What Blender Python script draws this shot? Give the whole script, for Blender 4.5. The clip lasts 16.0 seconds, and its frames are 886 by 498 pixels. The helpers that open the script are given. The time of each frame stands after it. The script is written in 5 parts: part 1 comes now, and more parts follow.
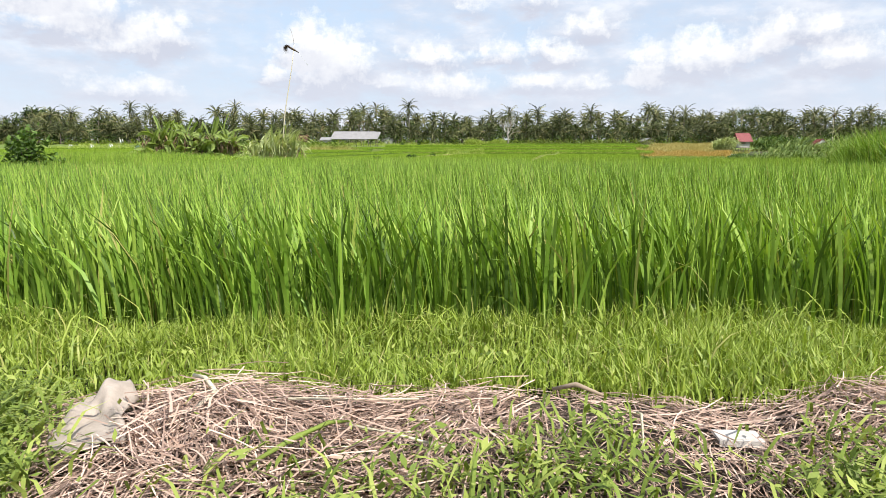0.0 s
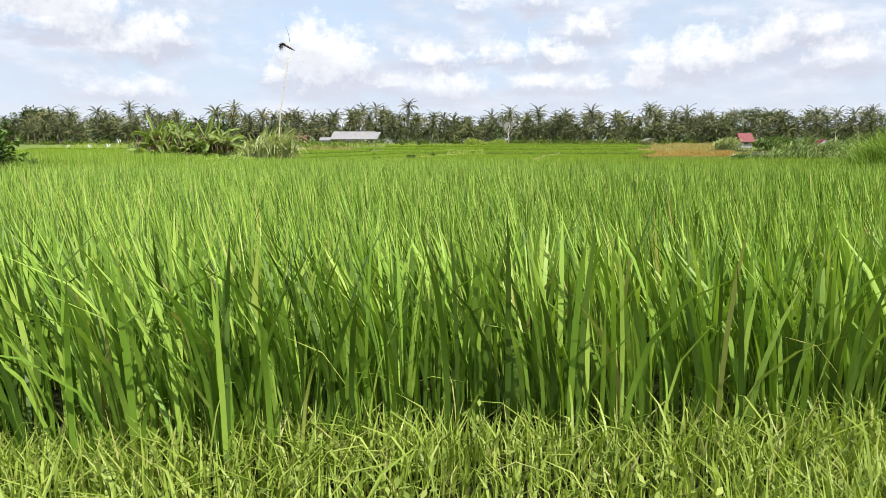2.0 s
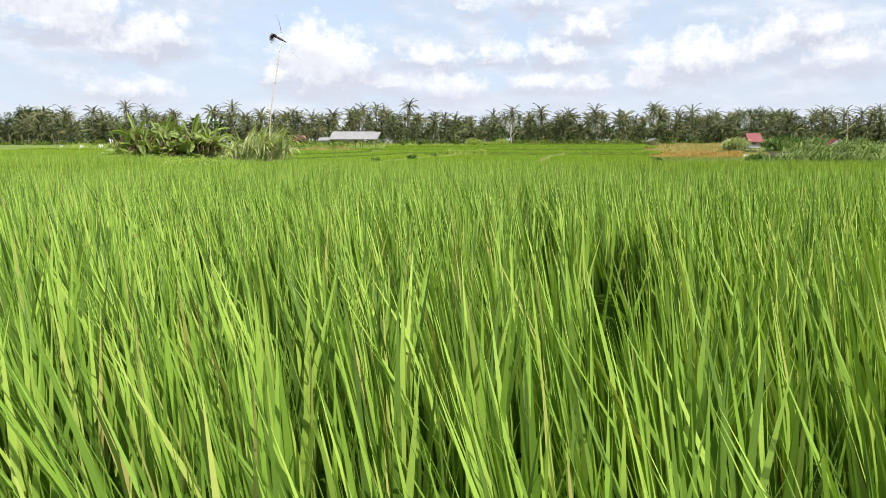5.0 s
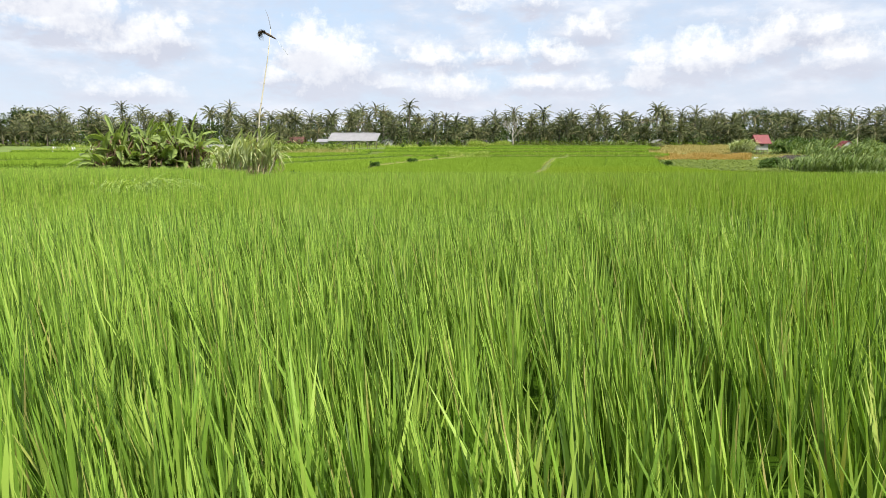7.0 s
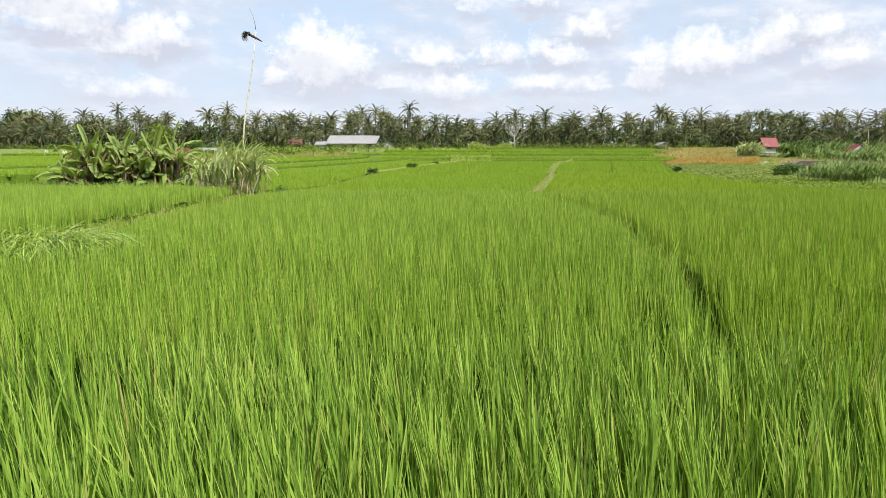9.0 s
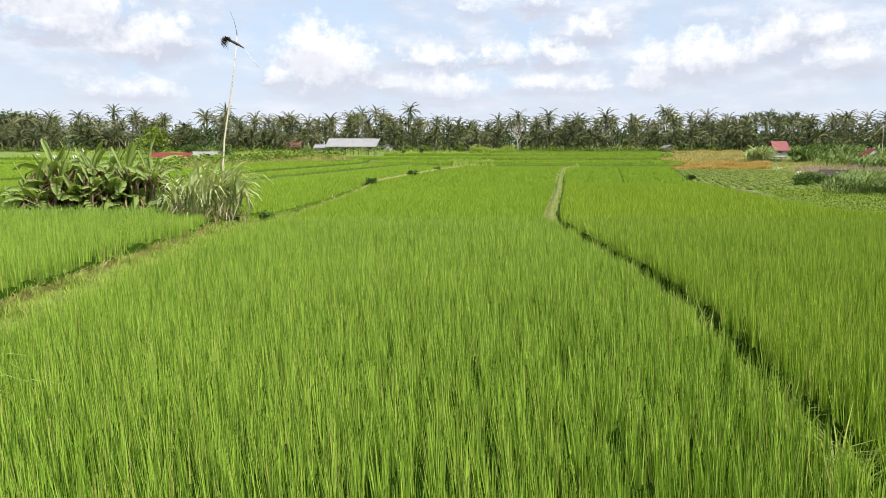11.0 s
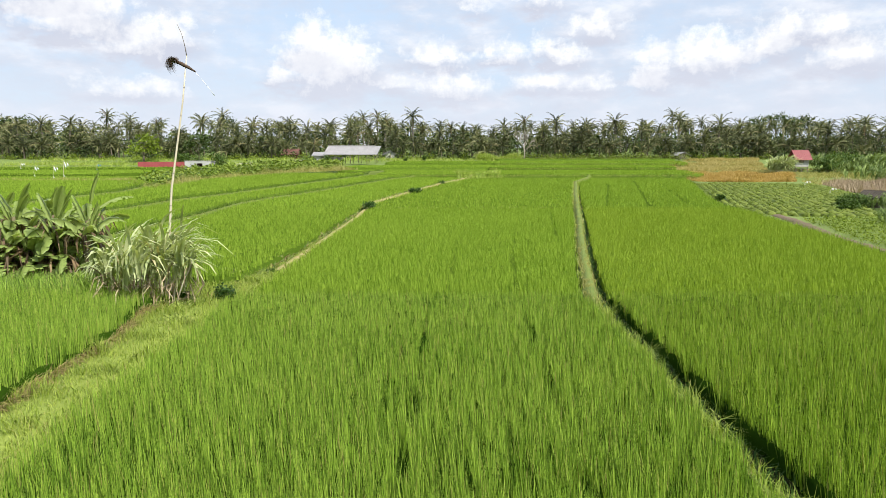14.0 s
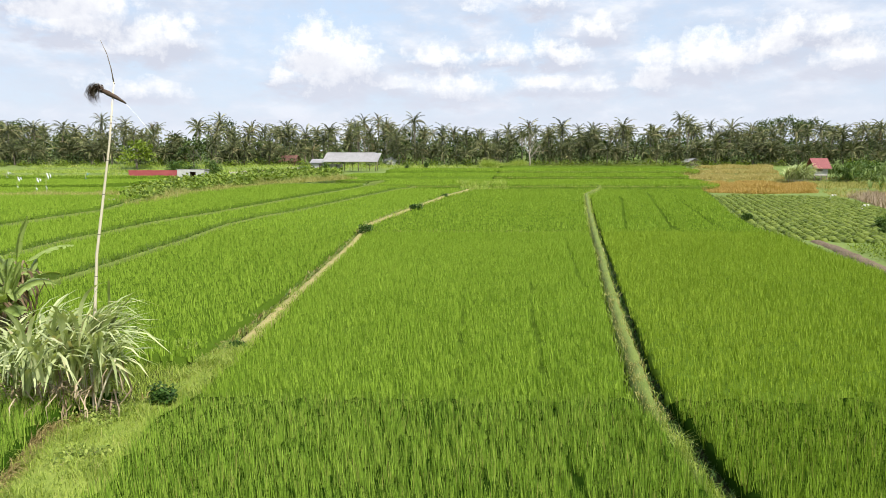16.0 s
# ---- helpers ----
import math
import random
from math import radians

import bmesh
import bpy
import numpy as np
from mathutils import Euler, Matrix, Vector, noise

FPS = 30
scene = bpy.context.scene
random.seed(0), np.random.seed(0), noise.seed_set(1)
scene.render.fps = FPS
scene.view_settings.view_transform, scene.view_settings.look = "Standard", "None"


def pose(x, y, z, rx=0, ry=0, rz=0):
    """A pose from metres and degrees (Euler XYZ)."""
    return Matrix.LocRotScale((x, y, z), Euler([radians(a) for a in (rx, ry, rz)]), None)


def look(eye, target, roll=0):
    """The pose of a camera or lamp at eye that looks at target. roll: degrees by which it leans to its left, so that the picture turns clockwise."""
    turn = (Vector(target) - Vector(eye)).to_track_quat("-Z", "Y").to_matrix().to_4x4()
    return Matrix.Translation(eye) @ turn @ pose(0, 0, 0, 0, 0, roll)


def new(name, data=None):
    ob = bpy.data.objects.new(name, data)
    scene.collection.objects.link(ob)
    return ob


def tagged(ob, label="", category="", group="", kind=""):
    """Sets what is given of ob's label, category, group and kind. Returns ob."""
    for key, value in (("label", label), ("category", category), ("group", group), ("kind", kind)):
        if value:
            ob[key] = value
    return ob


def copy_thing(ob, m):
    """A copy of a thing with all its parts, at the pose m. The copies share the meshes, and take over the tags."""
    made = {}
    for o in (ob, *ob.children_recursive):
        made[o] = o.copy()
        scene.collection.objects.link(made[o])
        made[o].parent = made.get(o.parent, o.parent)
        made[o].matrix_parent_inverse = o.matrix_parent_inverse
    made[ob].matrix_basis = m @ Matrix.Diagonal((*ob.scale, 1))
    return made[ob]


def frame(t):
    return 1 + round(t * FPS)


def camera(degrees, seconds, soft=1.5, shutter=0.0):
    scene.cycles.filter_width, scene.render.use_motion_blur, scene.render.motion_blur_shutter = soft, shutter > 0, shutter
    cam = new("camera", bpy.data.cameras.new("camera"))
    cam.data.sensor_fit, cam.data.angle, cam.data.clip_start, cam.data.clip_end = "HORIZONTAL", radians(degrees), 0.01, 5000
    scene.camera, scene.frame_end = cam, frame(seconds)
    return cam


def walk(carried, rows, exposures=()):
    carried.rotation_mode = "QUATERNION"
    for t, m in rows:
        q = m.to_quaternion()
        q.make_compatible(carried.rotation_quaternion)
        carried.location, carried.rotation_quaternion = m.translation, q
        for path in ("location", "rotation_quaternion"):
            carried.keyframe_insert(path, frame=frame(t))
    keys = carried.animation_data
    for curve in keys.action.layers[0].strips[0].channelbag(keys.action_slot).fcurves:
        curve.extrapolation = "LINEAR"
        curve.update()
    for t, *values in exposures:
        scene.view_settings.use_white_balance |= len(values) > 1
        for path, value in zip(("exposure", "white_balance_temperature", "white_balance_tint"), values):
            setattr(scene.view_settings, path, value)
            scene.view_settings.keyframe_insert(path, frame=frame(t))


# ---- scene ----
cam = camera(68, 16.0, soft=0.85)
PATH = [
    (0, (0.000, 0.000, 0.686), (0.000, 9.897, -0.743), 0),
    (0.5, (0.018, 0.147, 0.682), (0.018, 10.044, -0.747), 0),
    (1, (0.054, 0.362, 0.688), (0.054, 10.259, -0.741), 0),
    (1.5, (0.080, 0.679, 0.690), (0.077, 10.577, -0.738), 0),
    (3, (0.100, 1.875, 0.701), (0.090, 11.773, -0.723), 0),
    (5.5, (-0.260, 5.491, 0.766), (-0.270, 15.389, -0.655), 0),
    (6, (-0.285, 6.300, 0.867), (-0.300, 16.199, -0.551), 0),
    (6.5, (-0.340, 7.213, 0.981), (-0.355, 17.112, -0.437), 0),
    (7, (-0.430, 8.195, 1.105), (-0.440, 18.094, -0.312), 0),
    (7.5, (-0.510, 9.150, 1.260), (-0.513, 19.050, -0.153), 0),
    (8, (-0.525, 9.993, 1.431), (-0.531, 19.893, 0.020), 0),
    (8.5, (-0.515, 10.808, 1.605), (-0.524, 20.708, 0.196), 0),
    (9, (-0.510, 11.600, 1.775), (-0.524, 21.500, 0.365), 0),
    (9.5, (-0.510, 12.450, 1.959), (-0.530, 22.350, 0.547), 0),
    (12, (-0.850, 18.055, 3.404), (-0.885, 27.954, 1.986), 0),
    (13, (-0.925, 20.471, 4.049), (-0.974, 30.370, 2.632), 0),
    (14, (-1.010, 23.074, 4.729), (-1.076, 32.973, 3.316), 0),
    (15, (-1.118, 25.932, 5.505), (-1.202, 35.832, 4.096), 0),
    (16, (-1.210, 29.027, 6.267), (-1.307, 38.928, 4.865), 0),
]
walk(cam, [(t, look(eye, target, roll)) for t, eye, target, roll in PATH])

# ---- sky, sun ----
rng = np.random.default_rng(7)
scene.view_settings.exposure = 0.5
SUN_AZ, SUN_EL = radians(138), radians(50)
sun_dir = Vector((math.sin(SUN_AZ) * math.cos(SUN_EL), math.cos(SUN_AZ) * math.cos(SUN_EL), math.sin(SUN_EL)))
sun = new("sun", bpy.data.lights.new("sun", "SUN"))
sun.data.energy, sun.data.angle, sun.data.color = 4.8, radians(0.6), (1.0, 0.95, 0.86)
sun.matrix_world = look((0, 0, 60), Vector((0, 0, 60)) - sun_dir)


def node(nt, kind, **sets):
    n = nt.nodes.new(kind)
    for key, value in sets.items():
        if key in n.inputs:
            n.inputs[key].default_value = value
    return n


def math_node(nt, op, a, b=None, c=None, clamp=False):
    n = nt.nodes.new("ShaderNodeMath")
    n.operation, n.use_clamp = op, clamp
    for k, v in enumerate((a, b, c)):
        if v is None:
            continue
        if isinstance(v, (int, float)):
            n.inputs[k].default_value = v
        else:
            nt.links.new(v, n.inputs[k])
    return n.outputs[0]


def ramp(nt, fac, stops):
    n = nt.nodes.new("ShaderNodeValToRGB")
    e = n.color_ramp.elements
    while len(e) < len(stops):
        e.new(0.5)
    for k, (p, c) in enumerate(stops):
        e[k].position, e[k].color = p, (*c, 1) if len(c) == 3 else c
    nt.links.new(fac, n.inputs[0])
    return n.outputs[0]


def mix_rgb(nt, fac, a, b, blend="MIX"):
    n = nt.nodes.new("ShaderNodeMix")
    n.data_type, n.blend_type = "RGBA", blend
    for sock, v in ((n.inputs[0], fac), (n.inputs[6], a), (n.inputs[7], b)):
        if isinstance(v, (int, float)):
            sock.default_value = v
        elif isinstance(v, tuple):
            sock.default_value = (*v, 1)
        else:
            nt.links.new(v, sock)
    return n.outputs[2]


# Cumulus banks: bearing (right of +y), height over the horizon, half width, half height, strength.
CLOUDS = [(-0.531, 0.214, 0.045, 0.028, 1.0), (-0.485, 0.194, 0.045, 0.032, 1.0), (-0.515, 0.173, 0.05, 0.022, 0.9), (-0.416, 0.158, 0.030, 0.022, 0.95), (-0.387, 0.164, 0.028, 0.020, 0.95), (-0.434, 0.147, 0.034, 0.015, 0.8),
          (-0.198, 0.160, 0.026, 0.026, 1.05), (-0.152, 0.141, 0.038, 0.028, 1.05), (-0.185, 0.128, 0.050, 0.028, 1.0), (-0.247, 0.114, 0.018, 0.012, 0.8), (-0.441, 0.090, 0.055, 0.013, 0.75), (-0.015, 0.143, 0.046, 0.014, 0.8),
          (0.088, 0.149, 0.030, 0.015, 0.85), (0.147, 0.154, 0.018, 0.017, 0.9), (0.176, 0.143, 0.022, 0.014, 0.85), (0.010, 0.103, 0.045, 0.020, 0.9), (0.139, 0.105, 0.040, 0.011, 0.75), (0.294, 0.131, 0.022, 0.025, 0.95),
          (0.290, 0.105, 0.026, 0.014, 0.8), (0.360, 0.139, 0.038, 0.026, 0.95), (0.400, 0.137, 0.034, 0.018, 0.9), (0.443, 0.147, 0.030, 0.018, 0.9), (0.461, 0.164, 0.024, 0.017, 0.9), (0.501, 0.160, 0.034, 0.016, 0.85),
          (0.537, 0.129, 0.046, 0.020, 0.85), (0.134, 0.222, 0.030, 0.016, 0.8), (0.214, 0.181, 0.036, 0.016, 0.75), (0.040, 0.207, 0.020, 0.012, 0.7), (0.205, 0.101, 0.046, 0.011, 0.7), (-0.084, 0.105, 0.022, 0.010, 0.7)]


def build_world():
    w = bpy.data.worlds.new("sky")
    scene.world = w
    w.use_nodes = True
    nt = w.node_tree
    nt.nodes.clear()
    out, bg = nt.nodes.new("ShaderNodeOutputWorld"), nt.nodes.new("ShaderNodeBackground")
    sky = nt.nodes.new("ShaderNodeTexSky")
    sky.sky_type, sky.sun_disc, sky.sun_elevation, sky.sun_rotation = "NISHITA", False, SUN_EL, SUN_AZ
    sky.air_density, sky.dust_density = 1.0, 2.2
    co = nt.nodes.new("ShaderNodeTexCoord").outputs["Generated"]
    xyz = nt.nodes.new("ShaderNodeSeparateXYZ")
    nt.links.new(co, xyz.inputs[0])
    X, Y, Z = xyz.outputs
    bearing = math_node(nt, "ARCTAN2", X, Y)
    height = Z

    def cloud_at(lift):
        shift = nt.nodes.new("ShaderNodeVectorMath")
        shift.operation = "ADD"
        nt.links.new(co, shift.inputs[0])
        shift.inputs[1].default_value = (0.012 * (lift > 0), 0, lift)
        sc = nt.nodes.new("ShaderNodeMapping")
        sc.inputs["Scale"].default_value = (1, 1, 2.4)
        nt.links.new(shift.outputs[0], sc.inputs[0])
        big = node(nt, "ShaderNodeTexNoise", Scale=7.0, Detail=7.0, Roughness=0.58)
        nt.links.new(sc.outputs[0], big.inputs["Vector"])
        fine = node(nt, "ShaderNodeTexNoise", Scale=30.0, Detail=5.0, Roughness=0.6)
        nt.links.new(sc.outputs[0], fine.inputs["Vector"])
        return big.outputs["Fac"], fine.outputs["Fac"]

    n0, f0 = cloud_at(0.0)
    n1, f1 = cloud_at(0.018)
    wob = math_node(nt, "MULTIPLY_ADD", f0, 0.05, -0.025)
    lump = node(nt, "ShaderNodeTexNoise", Scale=52.0, Detail=6.0, Roughness=0.62)
    nt.links.new(co, lump.inputs["Vector"])
    billow = math_node(nt, "SUBTRACT", lump.outputs["Fac"], 0.5)

    def banks(drop, wide, tall, flat):
        """The union of the cloud banks, with flat undersides."""
        best = None
        for b, h, rw, rh, k in CLOUDS:
            u = math_node(nt, "DIVIDE", math_node(nt, "ADD", math_node(nt, "SUBTRACT", bearing, b), wob), rw * wide)
            v = math_node(nt, "DIVIDE", math_node(nt, "ADD", math_node(nt, "SUBTRACT", height, h - drop * rh), math_node(nt, "MULTIPLY", wob, 0.5)), rh * tall)
            v = math_node(nt, "MAXIMUM", v, math_node(nt, "MULTIPLY", v, -flat))
            r2 = math_node(nt, "ADD", math_node(nt, "MULTIPLY", u, u), math_node(nt, "MULTIPLY", v, v))
            g = math_node(nt, "MULTIPLY", math_node(nt, "POWER", 2.718, math_node(nt, "MULTIPLY", r2, -0.9)), k)
            best = g if best is None else math_node(nt, "MAXIMUM", best, g)
        return best

    total = banks(0.0, 1.2, 1.25, 1.35)
    under = banks(1.1, 1.7, 0.85, 1.0)
    dens = math_node(nt, "ADD", math_node(nt, "MULTIPLY", n0, 1.3), math_node(nt, "MULTIPLY", f0, 0.35))
    puff = math_node(nt, "MULTIPLY_ADD", billow, 1.45, total)
    veil = math_node(nt, "SMOOTH_MIN", math_node(nt, "MULTIPLY", math_node(nt, "SUBTRACT", dens, 0.62), 2.4, clamp=True), 0.86, 0.1)
    core = math_node(nt, "MULTIPLY", math_node(nt, "SUBTRACT", puff, 0.27), 1.75, clamp=True)
    shade = math_node(nt, "MULTIPLY_ADD", math_node(nt, "SUBTRACT", n0, n1), 3.2, 0.54, clamp=True)
    grey = ramp(nt, shade, [(0.0, (0.45, 0.475, 0.555)), (0.5, (0.53, 0.56, 0.635)), (1.0, (0.67, 0.69, 0.74))])
    air = nt.nodes.new("ShaderNodeVectorMath")
    air.operation = "SCALE"
    nt.links.new(sky.outputs[0], air.inputs[0])
    air.inputs["Scale"].default_value = 0.12
    pale = mix_rgb(nt, 0.72, air.outputs[0], (0.50, 0.61, 0.76))
    c = mix_rgb(nt, veil, pale, grey)
    base = math_node(nt, "MULTIPLY", math_node(nt, "SUBTRACT", math_node(nt, "MULTIPLY", under, math_node(nt, "MULTIPLY_ADD", f0, 1.2, 0.35)), 0.22), 1.8, clamp=True)
    c = mix_rgb(nt, math_node(nt, "MULTIPLY", base, 0.85), c, (0.465, 0.485, 0.565))
    lit = mix_rgb(nt, math_node(nt, "MULTIPLY_ADD", billow, 2.6, 0.62, clamp=True), (0.66, 0.67, 0.71), (0.84, 0.84, 0.83))
    c = mix_rgb(nt, math_node(nt, "MULTIPLY", core, 0.92), c, lit)
    c = mix_rgb(nt, math_node(nt, "MULTIPLY", math_node(nt, "MULTIPLY", base, core), 0.55), c, (0.52, 0.54, 0.615))
    haze = math_node(nt, "MULTIPLY_ADD", Z, -7.0, 1.0, clamp=True)
    c = mix_rgb(nt, math_node(nt, "MULTIPLY", haze, 0.8), c, (0.57, 0.595, 0.67))
    nt.links.new(c, bg.inputs[0])
    bg.inputs[1].default_value = 1.0
    nt.links.new(bg.outputs[0], out.inputs[0])


build_world()


# ---- materials ----
def material(name):
    m = bpy.data.materials.new(name)
    m.use_nodes = True
    nt = m.node_tree
    return m, nt, nt.nodes["Principled BSDF"], nt.nodes["Material Output"]


def noise_fac(nt, scale, detail=4.0, rough=0.6, stretch=None):
    co = nt.nodes.new("ShaderNodeNewGeometry").outputs["Position"]
    if stretch:
        mp = nt.nodes.new("ShaderNodeMapping")
        mp.inputs["Scale"].default_value = stretch
        nt.links.new(co, mp.inputs[0])
        co = mp.outputs[0]
    n = node(nt, "ShaderNodeTexNoise", Scale=scale, Detail=detail, Roughness=rough)
    nt.links.new(co, n.inputs["Vector"])
    return n.outputs["Fac"]


def leafy(name, dark, mid, light, trans=0.35, rough=0.5, patch=0.35, dead=None, gloss=0.15, grain=6.0, vary=0.0, healthy=0.985):
    """Foliage: one tint a leaf, large patches of tone, light shining through."""
    m, nt, bsdf, out = material(name)
    isl = nt.nodes.new("ShaderNodeNewGeometry").outputs["Random Per Island"]
    stops = [(0.0, dark), (0.5, mid), (0.96, light)]
    if dead:
        stops = [(0.0, dark), (0.5, mid), (0.93, light), (healthy, dead)]
    c = ramp(nt, isl, stops)
    big = noise_fac(nt, patch)
    c = mix_rgb(nt, math_node(nt, "MULTIPLY_ADD", big, 1.1, -0.3, clamp=True), c, mix_rgb(nt, 0.5, c, light))
    tone = nt.nodes.new("ShaderNodeObjectInfo").outputs["Random"]
    c = mix_rgb(nt, math_node(nt, "MULTIPLY", tone, vary), c, mix_rgb(nt, 0.75, c, dark))
    small = noise_fac(nt, grain)
    c = mix_rgb(nt, math_node(nt, "MULTIPLY", small, 0.5), c, mix_rgb(nt, 0.6, c, dark))
    nt.links.new(c, bsdf.inputs["Base Color"])
    bsdf.inputs["Roughness"].default_value = rough
    bsdf.inputs["Specular IOR Level"].default_value = gloss
    tr = nt.nodes.new("ShaderNodeBsdfTranslucent")
    nt.links.new(mix_rgb(nt, 1.0, c, (1.0, 1.0, 0.4), "MULTIPLY"), tr.inputs[0])
    mx = nt.nodes.new("ShaderNodeMixShader")
    mx.inputs[0].default_value = trans
    nt.links.new(bsdf.outputs[0], mx.inputs[1])
    nt.links.new(tr.outputs[0], mx.inputs[2])
    nt.links.new(mx.outputs[0], out.inputs[0])
    return m


def solid(name, a, b, scale=4.0, rough=0.8, metal=0.0, bump=0.3, stretch=None, fine=60.0, spec=0.4):
    """Two tones by a coarse and a fine noise, with relief."""
    m, nt, bsdf, out = material(name)
    big = noise_fac(nt, scale, 5.0, 0.65, stretch)
    sm = noise_fac(nt, fine, 3.0, 0.6, stretch)
    f = math_node(nt, "MULTIPLY_ADD", math_node(nt, "ADD", big, math_node(nt, "MULTIPLY", sm, 0.5)), 1.6, -0.7, clamp=True)
    nt.links.new(mix_rgb(nt, f, a, b), bsdf.inputs["Base Color"])
    bsdf.inputs["Roughness"].default_value, bsdf.inputs["Metallic"].default_value = rough, metal
    bsdf.inputs["Specular IOR Level"].default_value = spec
    if bump:
        bp = node(nt, "ShaderNodeBump", Strength=bump, Distance=0.05)
        nt.links.new(sm, bp.inputs["Height"])
        nt.links.new(bp.outputs[0], bsdf.inputs["Normal"])
    return m


M_RICE = leafy("rice_leaf", (0.022, 0.062, 0.008), (0.216, 0.380, 0.041), (0.445, 0.605, 0.112), trans=0.30, dead=(0.45, 0.38, 0.14), healthy=0.996, patch=0.22, rough=0.5, gloss=0.32)
M_RICE_MID = leafy("open_rice_leaf", (0.020, 0.058, 0.005), (0.217, 0.379, 0.034), (0.450, 0.610, 0.096), trans=0.32, dead=(0.45, 0.38, 0.14), patch=0.22, rough=0.5, gloss=0.28)
# Dark green layer under farther rice; gap shade is put into the colour.
M_RICE_FAR = leafy("shaded_rice_canopy", (0.045, 0.085, 0.008), (0.080, 0.135, 0.014), (0.120, 0.190, 0.024), trans=0.15, patch=0.12, grain=9.0, rough=0.9, gloss=0.0)
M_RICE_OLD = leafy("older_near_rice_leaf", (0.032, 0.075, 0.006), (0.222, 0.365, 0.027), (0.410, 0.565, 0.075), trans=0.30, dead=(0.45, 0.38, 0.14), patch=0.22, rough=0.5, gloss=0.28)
M_RICE_EAST = leafy("older_rice_leaf", (0.115, 0.190, 0.016), (0.246, 0.362, 0.034), (0.355, 0.470, 0.064), trans=0.3, patch=0.1, rough=0.8, gloss=0.05, grain=1.5)
M_RICE_DIST = leafy("distant_rice_leaf", (0.115, 0.205, 0.018), (0.226, 0.352, 0.036), (0.330, 0.455, 0.064), trans=0.3, patch=0.1, rough=0.8, gloss=0.05, grain=1.5)
# Sheet under near rice; the shade between stems is put into its colour.
M_UNDER = leafy("rice_gap_shade", (0.011, 0.029, 0.003), (0.025, 0.056, 0.005), (0.046, 0.091, 0.008), trans=0.1, patch=0.3, rough=0.95, gloss=0.0, grain=12.0)
M_GRASS = leafy("bank_grass", (0.155, 0.240, 0.024), (0.300, 0.405, 0.052), (0.460, 0.540, 0.122), trans=0.36, gloss=0.4, dead=(0.50, 0.42, 0.20), patch=1.2)
M_TUFT = leafy("drooping_grass", (0.10, 0.18, 0.03), (0.36, 0.50, 0.09), (0.58, 0.70, 0.22), trans=0.4, gloss=0.5, patch=1.2)
M_PATHGRASS = leafy("path_grass", (0.115, 0.18, 0.020), (0.265, 0.36, 0.045), (0.44, 0.51, 0.11), trans=0.33, gloss=0.3, dead=(0.42, 0.36, 0.16), patch=0.9)
M_DRYGRASS = leafy("pale_grass", (0.19, 0.20, 0.05), (0.34, 0.34, 0.10), (0.50, 0.45, 0.19), trans=0.35, dead=(0.5, 0.42, 0.22), patch=0.5)
M_STRAW = leafy("straw", (0.11, 0.072, 0.054), (0.42, 0.285, 0.225), (0.80, 0.60, 0.50), trans=0.06, rough=0.6, patch=3.0, grain=25.0)
M_WEED = leafy("weed_leaf", (0.065, 0.110, 0.020), (0.225, 0.310, 0.060), (0.450, 0.510, 0.140), trans=0.3, patch=2.0)
M_PALM = leafy("palm_leaf", (0.016, 0.028, 0.008), (0.118, 0.145, 0.042), (0.520, 0.510, 0.250), trans=0.12, vary=0.85, patch=0.06, dead=(0.26, 0.17, 0.08), rough=0.45, gloss=0.2)
M_TREE = leafy("tree_leaf", (0.010, 0.022, 0.007), (0.050, 0.086, 0.021), (0.170, 0.230, 0.062), trans=0.15, vary=0.6, patch=0.08)
M_TREE_PALE = leafy("pale_tree_leaf", (0.09, 0.14, 0.014), (0.165, 0.235, 0.026), (0.25, 0.32, 0.045), trans=0.3, patch=0.15)
M_SHRUB = leafy("shrub_leaf", (0.020, 0.050, 0.010), (0.045, 0.100, 0.018), (0.090, 0.170, 0.030), trans=0.25, patch=0.8)
M_BANANA = leafy("banana_leaf", (0.060, 0.125, 0.020), (0.235, 0.340, 0.065), (0.560, 0.630, 0.270), trans=0.42, rough=0.4, patch=0.8, dead=(0.30, 0.20, 0.08), gloss=0.2)
M_BANANA_DRY = leafy("dry_banana_leaf", (0.05, 0.035, 0.02), (0.17, 0.115, 0.065), (0.38, 0.28, 0.16), trans=0.2, patch=1.0)
M_REED = leafy("reed_leaf", (0.18, 0.23, 0.07), (0.43, 0.50, 0.23), (0.70, 0.74, 0.44), trans=0.35, patch=1.0, dead=(0.50, 0.40, 0.24))
M_WILD = leafy("wild_grass", (0.045, 0.09, 0.018), (0.16, 0.235, 0.055), (0.38, 0.46, 0.17), trans=0.25, patch=0.4)
M_CROP = leafy("bean_leaf", (0.095, 0.140, 0.018), (0.165, 0.218, 0.036), (0.230, 0.280, 0.058), trans=0.25, patch=0.25)
M_SQUASH = leafy("squash_leaf", (0.06, 0.11, 0.014), (0.15, 0.225, 0.030), (0.30, 0.37, 0.07), trans=0.3, patch=0.4)
M_BROWN = leafy("ripe_straw", (0.34, 0.225, 0.055), (0.49, 0.335, 0.10), (0.58, 0.44, 0.18), trans=0.3, patch=0.15)
M_TANGRASS = leafy("straw_grass", (0.26, 0.23, 0.07), (0.44, 0.37, 0.14), (0.58, 0.48, 0.22), trans=0.3, patch=0.2)
M_MAIZE = leafy("dry_maize", (0.22, 0.16, 0.11), (0.38, 0.29, 0.21), (0.52, 0.42, 0.33), trans=0.2, patch=0.6)
M_STUBBLE = leafy("bent_stalk", (0.12, 0.085, 0.03), (0.30, 0.23, 0.09), (0.50, 0.42, 0.19), trans=0.2, patch=0.6)
